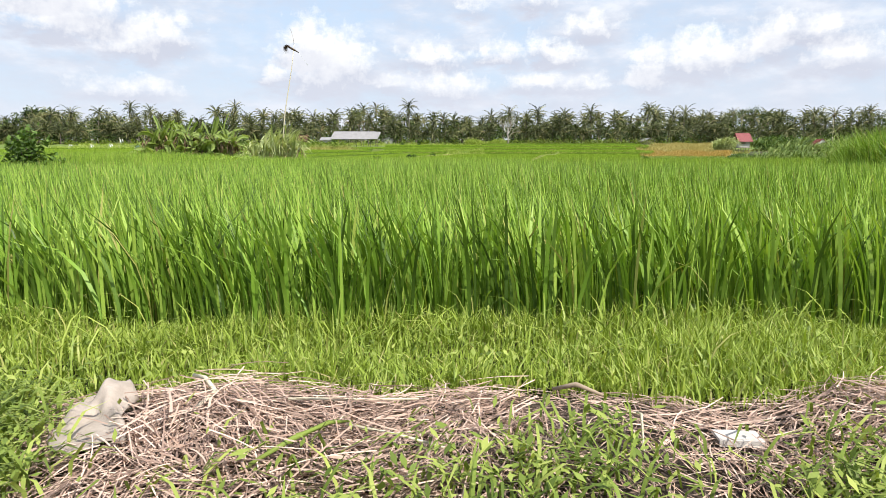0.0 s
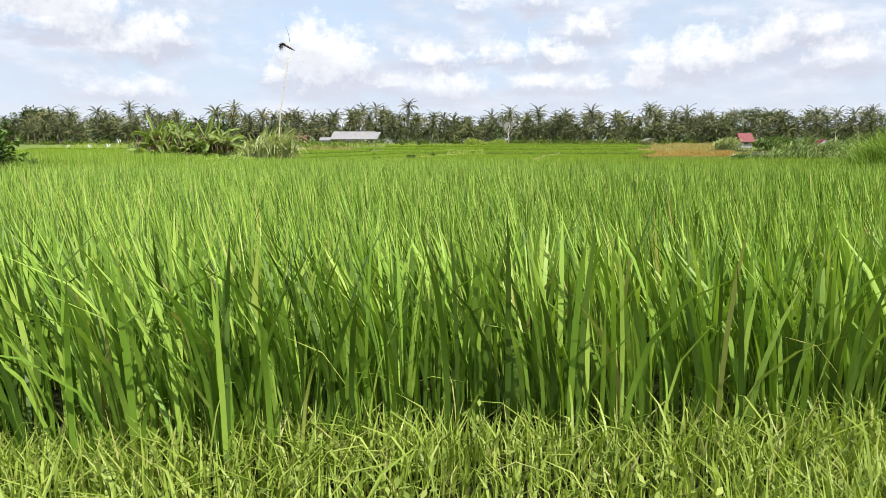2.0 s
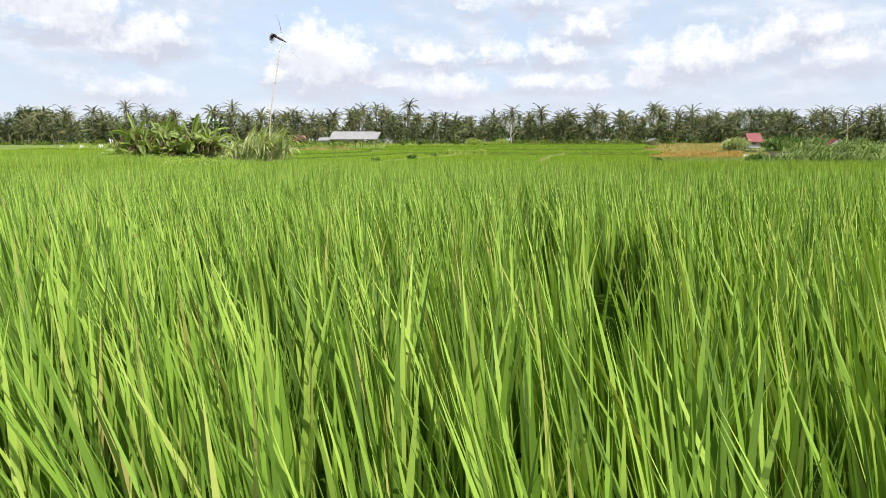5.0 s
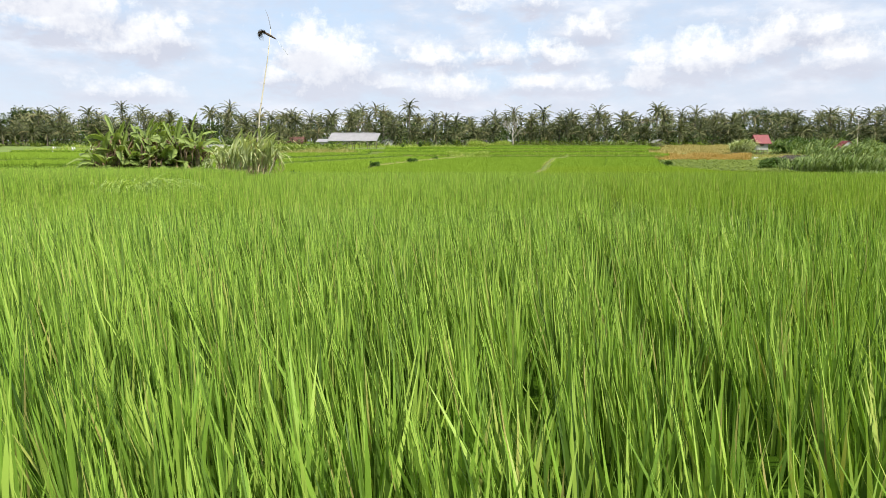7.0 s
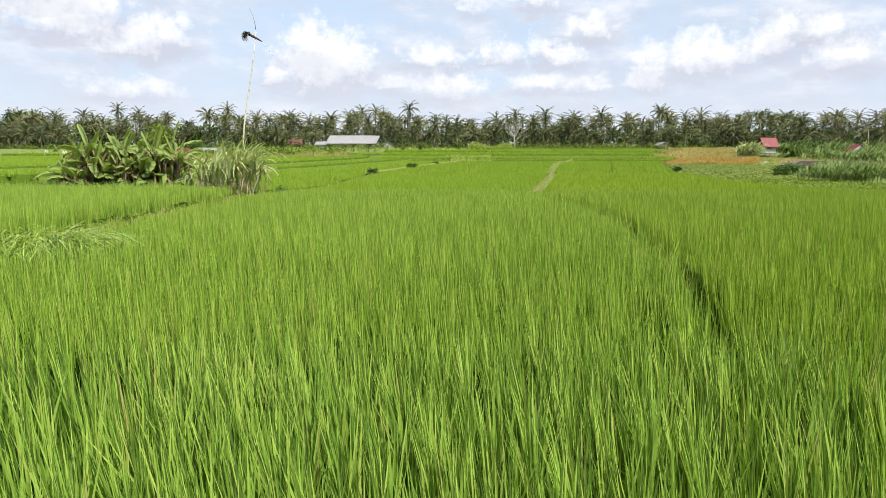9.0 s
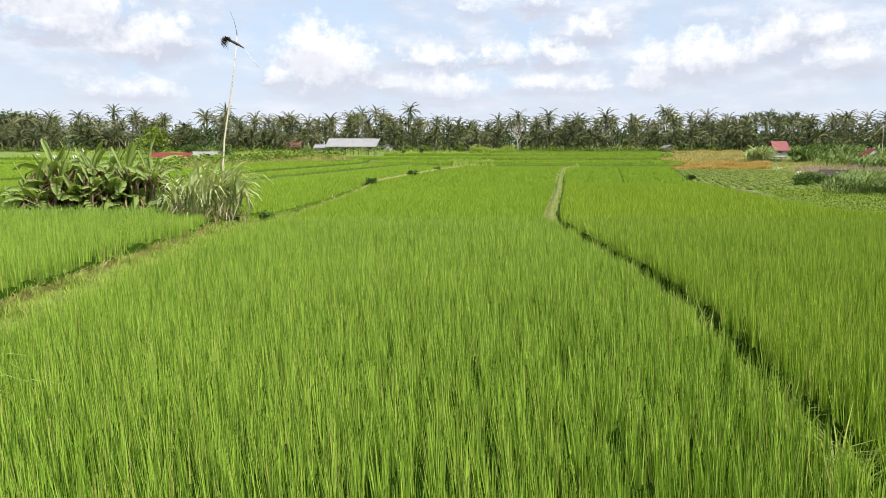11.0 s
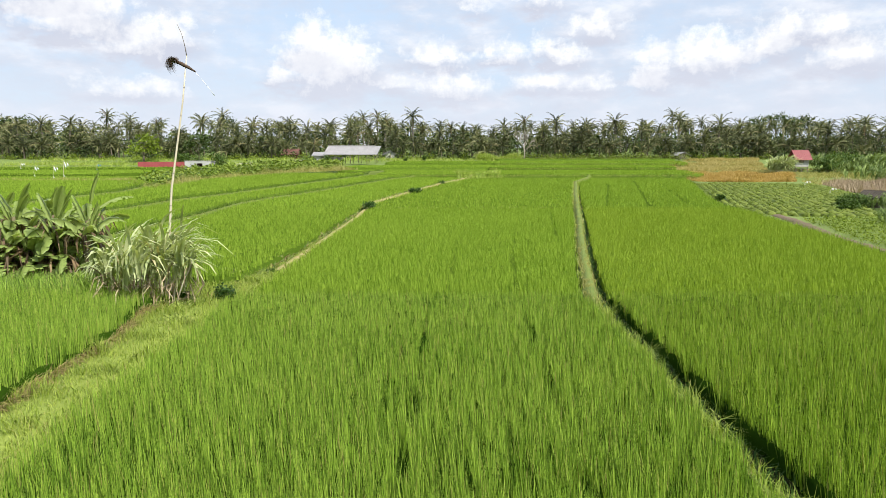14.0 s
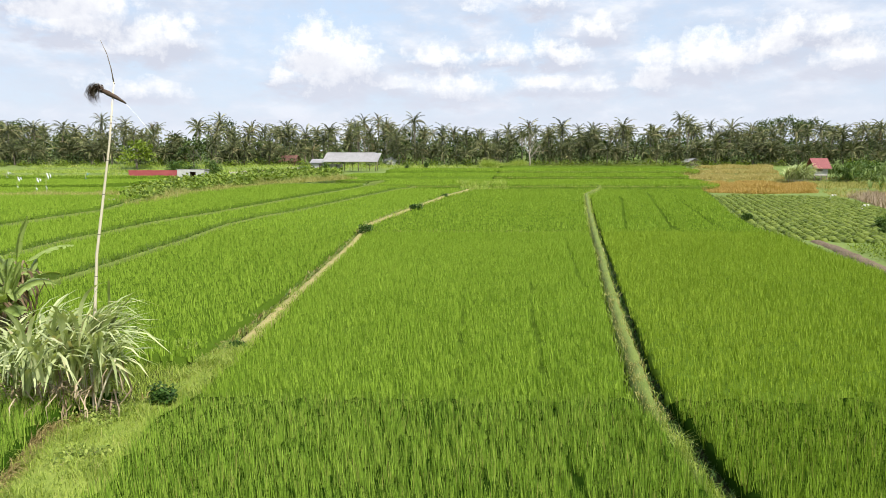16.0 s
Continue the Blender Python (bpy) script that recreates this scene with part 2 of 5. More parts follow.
M_BANK = leafy("bank_weed_leaf", (0.030, 0.065, 0.010), (0.085, 0.150, 0.022), (0.20, 0.28, 0.055), trans=0.25, patch=0.5)
# Soil under rice and bank grass, darkened to carry the shade between blades.
M_SOIL = solid("shaded_soil", (0.014, 0.017, 0.006), (0.034, 0.040, 0.015), 1.5, 0.95, bump=0.6, spec=0.05)
M_GROUND = solid("meadow", (0.085, 0.130, 0.022), (0.17, 0.23, 0.045), 0.25, 0.9, bump=0.5, fine=4.0)
# Littered ground under the straw, darkened for the shade in its gaps.
M_LITTER = solid("straw_litter", (0.038, 0.027, 0.020), (0.13, 0.092, 0.070), 9.0, 0.95, bump=0.8, fine=90.0)
M_DIRT = solid("dirt", (0.085, 0.060, 0.036), (0.19, 0.14, 0.088), 1.2, 0.95, bump=0.5)
M_TRUNK = solid("palm_trunk", (0.10, 0.080, 0.062), (0.22, 0.185, 0.15), 2.0, 0.9, bump=0.5, stretch=(1, 1, 4))
M_BARK = solid("pale_bark", (0.30, 0.26, 0.22), (0.48, 0.43, 0.38), 1.5, 0.9)
M_STEM = solid("banana_stem", (0.07, 0.06, 0.03), (0.20, 0.18, 0.08), 3.0, 0.7, stretch=(1, 1, 0.3))
M_TIN = solid("grey_roof_sheet", (0.20, 0.195, 0.20), (0.315, 0.31, 0.318), 0.8, 0.55, metal=0.0, bump=0.1)
M_RED = solid("red_roof_sheet", (0.17, 0.030, 0.035), (0.26, 0.055, 0.060), 0.8, 0.6, bump=0.1)
M_REDWALL = solid("pink_red_sheet", (0.27, 0.050, 0.055), (0.36, 0.085, 0.085), 0.9, 0.7, bump=0.1)
M_WOOD = solid("grey_wood", (0.10, 0.085, 0.07), (0.24, 0.20, 0.16), 3.0, 0.9, stretch=(1, 1, 0.2))
M_DARK = solid("brown_tile", (0.10, 0.05, 0.04), (0.19, 0.09, 0.07), 1.0, 0.8)
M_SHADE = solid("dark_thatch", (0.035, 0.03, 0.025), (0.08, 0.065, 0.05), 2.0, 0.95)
M_WHITE = solid("weathered_white", (0.32, 0.32, 0.31), (0.52, 0.52, 0.51), 1.0, 0.8, bump=0.1)
M_BAMBOO = solid("pale_bamboo", (0.48, 0.42, 0.30), (0.66, 0.60, 0.46), 2.0, 0.5, stretch=(1, 1, 0.15), bump=0.1)
M_FIBRE = leafy("palm_fibre", (0.035, 0.025, 0.018), (0.075, 0.05, 0.035), (0.14, 0.10, 0.07), trans=0.1, patch=2.0)
M_CLOTH = solid("dirty_cloth", (0.27, 0.225, 0.19), (0.43, 0.37, 0.32), 12.0, 0.9, bump=0.08, fine=60.0)
M_BOARD = solid("white_foam_board", (0.42, 0.38, 0.36), (0.60, 0.56, 0.53), 9.0, 0.8, bump=0.2, fine=150.0)
M_PLASTIC = solid("white_plastic_film", (0.62, 0.66, 0.70), (0.82, 0.84, 0.86), 3.0, 0.4, bump=0.1)
M_BLUE = solid("blue_plastic", (0.05, 0.20, 0.42), (0.10, 0.32, 0.60), 3.0, 0.5, bump=0.1)


# ---- tools ----
def tri_mesh(name, verts, tris, mat=None):
    """A mesh from arrays of corners and triangles."""
    verts, tris = np.asarray(verts, np.float32).reshape(-1, 3), np.asarray(tris, np.int32).reshape(-1, 3)
    me = bpy.data.meshes.new(name)
    me.vertices.add(len(verts))
    me.vertices.foreach_set("co", verts.ravel())
    me.loops.add(len(tris) * 3)
    me.loops.foreach_set("vertex_index", tris.ravel())
    me.polygons.add(len(tris))
    me.polygons.foreach_set("loop_start", np.arange(0, len(tris) * 3, 3, dtype=np.int32))
    me.update(calc_edges=True)
    if mat:
        me.materials.append(mat)
    return me


def joined(chunks):
    vs, ts, n = [], [], 0
    for v, t in chunks:
        v = np.asarray(v).reshape(-1, 3)
        vs.append(v)
        ts.append(np.asarray(t).reshape(-1, 3) + n)
        n += len(v)
    return np.concatenate(vs), np.concatenate(ts)


def blades(P, h, w, az, lean, curl, seg=2, base=0.7, face=None):
    """Grass-like leaves: foot P, length h, width w, tipping towards az by lean, with curl at the end."""
    P = np.asarray(P, float)
    n = len(P)
    h, w, az, lean, curl = (np.broadcast_to(np.asarray(a, float), (n,)) for a in (h, w, az, lean, curl))
    d = np.stack([np.cos(az), np.sin(az), np.zeros(n)], 1)
    fa = az + math.pi / 2 + (rng.uniform(-0.9, 0.9, n) if face is None else face)
    side = np.stack([np.cos(fa), np.sin(fa), np.zeros(n)], 1)
    out = np.empty((n, 2 * seg + 1, 3))
    for k in range(seg + 1):
        s = k / seg
        ang = lean * s + curl * s * s
        c = P + d * (h * s * np.sin(ang))[:, None]
        c[:, 2] += h * s * np.cos(ang)
        if k == seg:
            out[:, 2 * k] = c
        else:
            half = w * 0.5 * (base + (1 - base) * min(1, 3 * s)) * (1 - 0.35 * s * s)
            out[:, 2 * k], out[:, 2 * k + 1] = c - side * half[:, None], c + side * half[:, None]
    t = []
    for k in range(seg - 1):
        a = 2 * k
        t += [(a, a + 1, a + 3), (a, a + 3, a + 2)]
    a = 2 * (seg - 1)
    t.append((a, a + 1, a + 2))
    t = np.array(t)
    tris = (t[None] + (np.arange(n) * (2 * seg + 1))[:, None, None]).reshape(-1, 3)
    return out.reshape(-1, 3), tris


def leaves(P, size, tilt=0.6, aspect=0.5):
    """Small four-cornered leaves at P, turned at random."""
    P = np.asarray(P, float)
    n = len(P)
    az, ti = rng.uniform(0, 2 * math.pi, n), rng.normal(0, tilt, n)
    d = np.stack([np.cos(az) * np.cos(ti), np.sin(az) * np.cos(ti), np.sin(ti)], 1)
    r = rng.normal(0, 1, (n, 3)) * (0.25, 0.25, 0.25) + np.stack([-np.sin(az), np.cos(az), np.zeros(n)], 1)
    r /= np.linalg.norm(r, axis=1)[:, None]
    s = (np.broadcast_to(size, (n,)) * rng.uniform(0.7, 1.3, n))[:, None]
    v = np.stack([P, P + d * s * 0.5 + r * s * aspect * 0.5, P + d * s, P + d * s * 0.5 - r * s * aspect * 0.5], 1)
    tris = (np.array([(0, 1, 2), (0, 2, 3)])[None] + (np.arange(n) * 4)[:, None, None]).reshape(-1, 3)
    return v.reshape(-1, 3), tris


def tube(points, radii, sides=6):
    """A tapered tube along points."""
    pts = [Vector(p) for p in points]
    vs, ts = [], []
    for k, p in enumerate(pts):
        d = (pts[min(k + 1, len(pts) - 1)] - pts[max(k - 1, 0)]).normalized()
        a = d.cross(Vector((0.3, 1, 0.1))).normalized()
        b = d.cross(a)
        for j in range(sides):
            f = 2 * math.pi * j / sides
            vs.append(p + (a * math.cos(f) + b * math.sin(f)) * radii[k])
    for k in range(len(pts) - 1):
        for j in range(sides):
            q = k * sides
            a, b = q + j, q + (j + 1) % sides
            ts += [(a, b, b + sides), (a, b + sides, a + sides)]
    n = len(vs)
    vs += [pts[0], pts[-1]]
    for j in range(sides):
        ts += [(n, (j + 1) % sides, j), (n + 1, n - sides + j, n - sides + (j + 1) % sides)]
    return np.array([tuple(v) for v in vs]), np.array(ts)


def box(x0, y0, z0, x1, y1, z1):
    v = [(x, y, z) for z in (z0, z1) for y in (y0, y1) for x in (x0, x1)]
    t = [(0, 2, 3), (0, 3, 1), (4, 5, 7), (4, 7, 6), (0, 1, 5), (0, 5, 4), (2, 6, 7), (2, 7, 3), (0, 4, 6), (0, 6, 2), (1, 3, 7), (1, 7, 5)]
    return np.array(v, float), np.array(t)


def thing(name, label, category, at=(0, 0, 0), group="", kind=""):
    ob = new(name)
    ob.empty_display_size = 0.2
    ob.location = at
    return tagged(ob, label, category, group, kind)


FLAT = (M_TIN, M_RED, M_REDWALL, M_WHITE, M_DARK, M_DIRT, M_BOARD, M_SHADE)


def part(name, geo, mat, parent, label=""):
    ob = new(name, tri_mesh(name, geo[0], geo[1], mat))
    if mat in FLAT:
        ob.data.shade_flat()
    if parent:
        ob.parent = parent
    return tagged(ob, label)


def stuff(name, geo, mat, label, category, kind="stuff"):
    return tagged(new(name, tri_mesh(name, geo[0], geo[1], mat)), label, category, "", kind)


# ---- the lie of the land ----
KY = [-3000, -60, 2.6, 3.4, 25, 45, 60, 80, 95, 110, 135, 143.6, 144.4, 164.6, 165.4, 180.3, 180.9, 196, 197, 215, 400, 1000, 4000]
KZ = [0, 0, 0, -0.15, -0.25, -0.55, -0.8, -0.85, -0.6, -0.35, 0.0, 0.2, 0.7, 0.85, 1.55, 1.7, 2.35, 2.5, 3.2, 4.2, 9, 10, 10]


def H(y):
    return np.interp(y, KY, KZ)


def line(*pts):
    """x of a field edge as a function of y."""
    ys, xs = [p[1] for p in pts], [p[0] for p in pts]
    return lambda y: np.interp(y, ys, xs)


PATH_EDGE = line((-6.6, 2), (-7.0, 14), (-7.6, 22), (-8.3, 27), (-8.8, 33), (-9.2, 38), (-9.3, 41.5), (-9.75, 44.3), (-8.9, 47), (-8.8, 53), (-8.9, 60), (-9.0, 92), (-5.3, 110), (-1.6, 128), (5.6, 152))
BUND = line((0.0, 5), (0.3, 9), (0.8, 12), (1.45, 15.5), (2.7, 20.5), (3.2, 25), (3.65, 29), (3.76, 35), (3.9, 39), (3.98, 43), (4.05, 44.6), (4.15, 46.1), (4.41, 47.6), (4.84, 49.9), (5.35, 52.9), (6.26, 57.9), (7.6, 65.2), (9.81, 76.7), (11.95, 88.7), (14.77, 104), (19.9, 130.6), (27.8, 152))
EAST = line((26, 2), (23, 30), (21.4, 52), (24.7, 67.6), (27.3, 83), (27.8, 91), (30.5, 102), (38.9, 129.5), (42.0, 141), (46, 152))
TERR_C = line((-21, 46), (-22.2, 60), (-22.4, 75), (-22.4, 90), (-21.1, 97), (-19.0, 103), (-14.8, 122), (-10.7, 140), (-0.7, 153))
TERR_B = line((-28.5, 46), (-29.0, 68.6), (-29.7, 78), (-28.4, 89.7), (-26.8, 94.3), (-24.8, 103), (-22.1, 116), (-18.5, 132), (-13.5, 153))
TERR_A = line((-38, 60), (-38.6, 83), (-37.7, 91), (-36.9, 95), (-38.5, 104), (-41, 118), (-44, 150))


def ground():
    ys = np.concatenate([[-2500, -600, -150, -40, -12, -4, -1], np.arange(0, 4, 0.1), np.arange(4, 30, 0.6), np.arange(30, 240, 3), np.arange(240, 420, 20), [500, 700, 1000, 1500, 3900]])
    xs = np.concatenate([-np.array([3800, 1500, 700, 400, 250]), np.arange(-200, -40, 8), np.arange(-40, -3, 1.5), np.arange(-3, 3, 0.1), np.arange(3, 40, 1.5), np.arange(40, 201, 8), [250, 400, 700, 1500, 3800]])
    X, Y = np.meshgrid(xs, ys)
    Z = H(Y) - 0.02 + 0.05 * np.sin(X * 0.9 + 1.3 * np.sin(Y * 0.7)) * (Y > 3)
    # The bank beside the start: a low mound with a slope towards the viewer.
    mound = np.exp(-((Y - 1.42) / 0.42) ** 2) * (0.055 + 0.02 * np.sin(X * 3.1 + 3.1) + 0.015 * np.sin(X * 7.3 - 0.6))
    Z = Z + mound
    nx, ny = len(xs), len(ys)
    q = (np.arange(ny - 1)[:, None] * nx + np.arange(nx - 1)[None]).ravel()
    tris = np.concatenate([np.stack([q, q + 1, q + nx + 1], 1), np.stack([q, q + nx + 1, q + nx], 1)])
    ob = new("ground", tri_mesh("ground", np.stack([X, Y, Z], -1), tris, M_GROUND))
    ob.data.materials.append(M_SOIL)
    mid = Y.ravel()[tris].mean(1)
    # Shade-darkened soil under rice and bank grass, litter under the straw.
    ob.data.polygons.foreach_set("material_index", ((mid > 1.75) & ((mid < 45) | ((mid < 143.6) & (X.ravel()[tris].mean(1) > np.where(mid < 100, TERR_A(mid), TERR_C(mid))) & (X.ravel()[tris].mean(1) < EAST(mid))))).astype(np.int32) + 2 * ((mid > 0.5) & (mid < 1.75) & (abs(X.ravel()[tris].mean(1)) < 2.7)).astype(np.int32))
    ob.data.materials.append(M_LITTER)
    return tagged(ob, "gently rolling farmland soil under grass and rice", "ground", "", "structure")


def bank_z(x, y):
    return H(y) + np.exp(-((y - 1.42) / 0.42) ** 2) * (0.055 + 0.02 * np.sin(x * 3.1 + 3.1) + 0.015 * np.sin(x * 7.3 - 0.6))


ground()


# ---- rice ----
def canopy(xl, xr, y0, y1, h, dx, dy, step=0.0, rough=0.16):
    """The closed leaf mass of a field between two edges, with rough sides."""
    ny, nx = max(3, int((y1 - y0) / dy) + 1), 0
    ys = np.linspace(y0, y1, ny)
    width = max(float(np.max(xr(ys) - xl(ys))), dx * 2)
    nx = max(3, int(width / dx) + 1)
    u = np.linspace(0, 1, nx)
    X = xl(ys)[:, None] * (1 - u) + xr(ys)[:, None] * u
    Y = np.repeat(ys[:, None], nx, 1) + rng.uniform(-0.2, 0.2, (ny, nx)) * dy
    X = X + rng.uniform(-0.2, 0.2, X.shape) * dx
    Z = H(Y) + step + h * (0.9 + rough * rng.uniform(-1, 1, X.shape) + 0.07 * np.sin(X * 0.37 + 2 * np.sin(Y * 0.11)))
    for f, half, g0, g1 in FURROWS:
        Z = np.where((abs(X - f(Y)) < half + 0.05) & (Y > g0) & (Y < g1), H(Y) + step + 0.03, Z)
    v = np.stack([X, Y, Z], -1).reshape(-1, 3)
    q = (np.arange(ny - 1)[:, None] * nx + np.arange(nx - 1)[None]).ravel()
    t = [np.stack([q, q + 1, q + nx + 1], 1), np.stack([q, q + nx + 1, q + nx], 1)]
    rim = np.concatenate([np.arange(nx), np.arange(1, ny) * nx + nx - 1, (ny - 1) * nx + np.arange(nx - 2, -1, -1), np.arange(ny - 2, -1, -1) * nx])
    low = v[rim].copy()
    low[:, 2] = H(low[:, 1]) - 0.4
    n = len(v)
    m = len(rim)
    a, b = np.arange(m - 1), np.arange(1, m)
    t += [np.stack([rim[a], n + a, n + b], 1), np.stack([rim[a], n + b, rim[b]], 1)]
    return np.concatenate([v, low]), np.concatenate(t)


def rice_feet(xl, xr, y0, y1, per_m2, gaps=(), spacing=0.0):
    """Feet of the leaves, in hills, kept out of the gaps (edge function, half width, y range)."""
    ys = np.linspace(y0, y1, 60)
    xa, xb = float(xl(ys).min()), float(xr(ys).max())
    # Seedlings are set by hand in loose rows.
    gap = 1 / math.sqrt(per_m2)
    gx, gy = np.meshgrid(np.arange(xa, xb, gap), np.arange(y0, y1, gap))
    x, y = gx.ravel(), gy.ravel()
    x = x + 0.06 * np.sin(y * 1.7) + 0.10 * np.sin(y * 0.31) + rng.normal(0, 0.16 * gap, len(x))
    y = y + 0.08 * np.sin(x * 0.9) + rng.normal(0, 0.22 * gap, len(x))
    keep = (x > xl(y)) & (x < xr(y)) & (abs(x) < 0.70 * y + 3)
    for f, half, g0, g1 in gaps:
        keep &= ~((abs(x - f(y)) < half) & (y > g0) & (y < g1))
    return x[keep], y[keep]


FURROWS = [(line((0.12, 6.4), (0.28, 7.6), (0.42, 8.6), (0.46, 9.4), (0.52, 10.5), (0.64, 12.0), (0.95, 14.5), (1.25, 16.6), (1.6, 18.5)), 0.075, 6.9, 18.5), (line((0.36, 6.2), (0.5, 7.6)), 0.12, 6.5, 7.7), (line((0.7, 17), (0.8, 20), (0.82, 24), (0.95, 27.5), (1.05, 31.5), (1.15, 35.5), (1.38, 41.5), (1.5, 46)), 0.05, 19, 46),
           (line((-1.7, 24), (-1.6, 41), (-1.7, 46)), 0.06, 26, 46), (line((-1.0, 48.7), (-0.4, 61)), 0.10, 47, 62),
           (line((1.6, 47), (2.2, 55), (3.4, 66)), 0.10, 47, 64), (line((5.9, 64), (8.5, 84)), 0.13, 62, 84), (line((15.1, 89.6), (24, 125.6)), 0.28, 88, 134),
           (line((19.4, 89.6), (30.9, 136)), 0.28, 88, 136), (line((24.2, 91.8), (33.3, 131)), 0.26, 90, 131)]


def hills(x, y, per_hill, h, w, seg, lean=0.15, step=0.0, spread=0.045, lift=0.0, base=0.7, even=False):
    """Leaves of rice hills at x, y."""
    n = len(x)
    X, Y = np.repeat(x, per_hill), np.repeat(y, per_hill)
    h = h * np.interp(y, [2.4, 3.4, 7, 14, 20, 36, 44, 47], [0.84, 1.0, 1.13, 1.2, 1.34, 1.34, 1.14, 1.02])
    az = rng.uniform(0, 2 * math.pi, n * per_hill)
    r = np.abs(rng.normal(0, spread, n * per_hill))
    X, Y = X + r * np.cos(az), Y + r * np.sin(az)
    hh = np.repeat(h * (1 + (0.055 if even else 0.10) * rng.normal(0, 1, n)), per_hill) * rng.uniform(0.72, 1.12, n * per_hill)
    if even:
        # Most leaves end near one level, with younger ones below.
        young = rng.uniform(0, 1, n * per_hill) < np.repeat(np.where(y > 16, 0.52, 0.42), per_hill)
        hh = np.repeat(h * (1 + 0.05 * rng.normal(0, 1, n)), per_hill) * np.where(young, rng.uniform(0.62, 0.94, n * per_hill), rng.uniform(0.92, 1.07, n * per_hill))
    hh = np.where((abs(X) < 0.5) & (Y < 7.2), np.minimum(hh, 0.73), hh)
    tone = np.repeat(rng.normal(0, 0.08, n), per_hill)
    ln = np.abs(rng.normal(lean, 0.07 if even else 0.10, n * per_hill)) * 0.75 + tone * (0.6 if even else 1.0)
    # A light wind from the right lays the leaves over a little.
    wind = np.interp(Y, [2.4, 6, 10], [0.085, 0.06, 0.04])
    ax, ay = np.cos(az) * ln - wind, np.sin(az) * ln + 0.01
    P = np.stack([X, Y, H(Y) + step - 0.02 + lift], 1)
    return blades(P, np.maximum(hh - lift, 0.08), w * rng.uniform(0.7, 1.25, n * per_hill), np.arctan2(ay, ax), np.hypot(ax, ay), np.abs(rng.normal(0.04, 0.05 if even else 0.07, n * per_hill)), seg, base)


WIDE_L, WIDE_R = line((-75, 0), (-75, 300)), line((75, 0), (75, 300))
RICE_H = 0.62


def rice_field(label, chunks, leaf_mass=None, mat=None, leaf=None):
    ob = stuff("rice_field", joined(chunks), leaf or mat or M_RICE, label, "rice")
    # Sheet below the leaf tips, coloured dark for the shade in the gaps.
    if leaf_mass is not None:
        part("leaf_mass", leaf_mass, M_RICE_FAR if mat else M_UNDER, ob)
    return ob


def near_rice():
    c = []
    inner = [line((k, 0), (k, 40)) for k in (-2.3, 2.3)]
    mid = [line((k, 0), (k, 40)) for k in (-5, 5)]
    outer = [line((k, 0), (k, 40)) for k in (-16, 16)]
    front = lambda x: 2.5 + 0.10 * np.sin(x * 2.3) + 0.07 * np.sin(x * 5.1 + 1)
    # Thick stands along the middle, where the eye passes close over the tips.
    for y0, y1, dens, per, w, seg, lean in ((2.4, 3.4, 28, 16, 0.0150, 4, 0.19), (3.4, 6, 32, 29, 0.0145, 3, 0.10), (6, 10, 33, 27, 0.0150, 3, 0.07), (10, 16.5, 30, 26, 0.0150, 2, 0.065)):
        x, y = rice_feet(*inner, y0, y1, dens, FURROWS)
        k = y > front(x)
        c.append(hills(x[k], y[k], per, RICE_H, w, seg, lean=lean, spread=0.036, lift=0.0 if y0 < 6 else 0.08, even=True))
        for a, b in ((mid[0], inner[0]), (inner[1], mid[1])):
            x, y = rice_feet(a, b, y0, y1, dens * 0.8, FURROWS)
            k = y > front(x)
            c.append(hills(x[k], y[k], int(per * 0.62), RICE_H, w * 1.15, min(seg, 3), lean=lean, spread=0.036, lift=0.0 if y0 < 4 else 0.08, even=True))
    # Leaves of the outermost hills arch over the bank.
    n = 1300
    x = rng.uniform(-3.2, 3.2, n)
    y = front(x) + rng.uniform(-0.04, 0.35, n)
    az = rng.normal(-2.2, 1.1, n)
    c.append(blades(np.stack([x, y, H(y) - 0.02], 1), rng.uniform(0.3, 0.62, n), 0.0145 * rng.uniform(0.7, 1.2, n), az, np.abs(rng.normal(0.22, 0.14, n)), np.abs(rng.normal(0.1, 0.14, n)), 4))
    for a, b in ((outer[0], mid[0]), (mid[1], outer[1])):
        x, y = rice_feet(a, b, 2.4, 16.5, 19, FURROWS)
        k = y > front(x)
        c.append(hills(x[k], y[k], 12, RICE_H, 0.020, 2, even=True))
    return c


SIDE = lambda y: 0.70 * y + 2.8
# Side fields are bare canopy sheets in the same shade-darkened green.
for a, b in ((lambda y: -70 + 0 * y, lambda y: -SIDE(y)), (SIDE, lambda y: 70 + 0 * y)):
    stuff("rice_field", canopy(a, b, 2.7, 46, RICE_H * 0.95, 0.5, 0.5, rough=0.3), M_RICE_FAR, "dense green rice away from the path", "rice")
gap_l = lambda y: PATH_EDGE(y) + np.interp(y, [10, 18, 24, 44, 48, 60, 150], [0.15, 0.3, 1.1, 1.25, 0.78, 0.45, 0.4])
gap_ll = lambda y: PATH_EDGE(y) - np.interp(y, [10, 18, 24, 40, 44, 48, 60, 150], [0.15, 0.3, 0.85, 0.95, 1.4, 0.7, 0.45, 0.4])
bund_l = lambda y: BUND(y) - np.interp(y, [15, 21, 30, 44.5, 46.5, 60, 150], [0.0, 0.02, 0.10, 0.16, 0.45, 0.48, 0.55])
bund_r = lambda y: BUND(y) + np.interp(y, [15, 21, 30, 44, 47, 60, 150], [0.14, 0.34, 0.64, 0.66, 0.60, 0.64, 0.6])

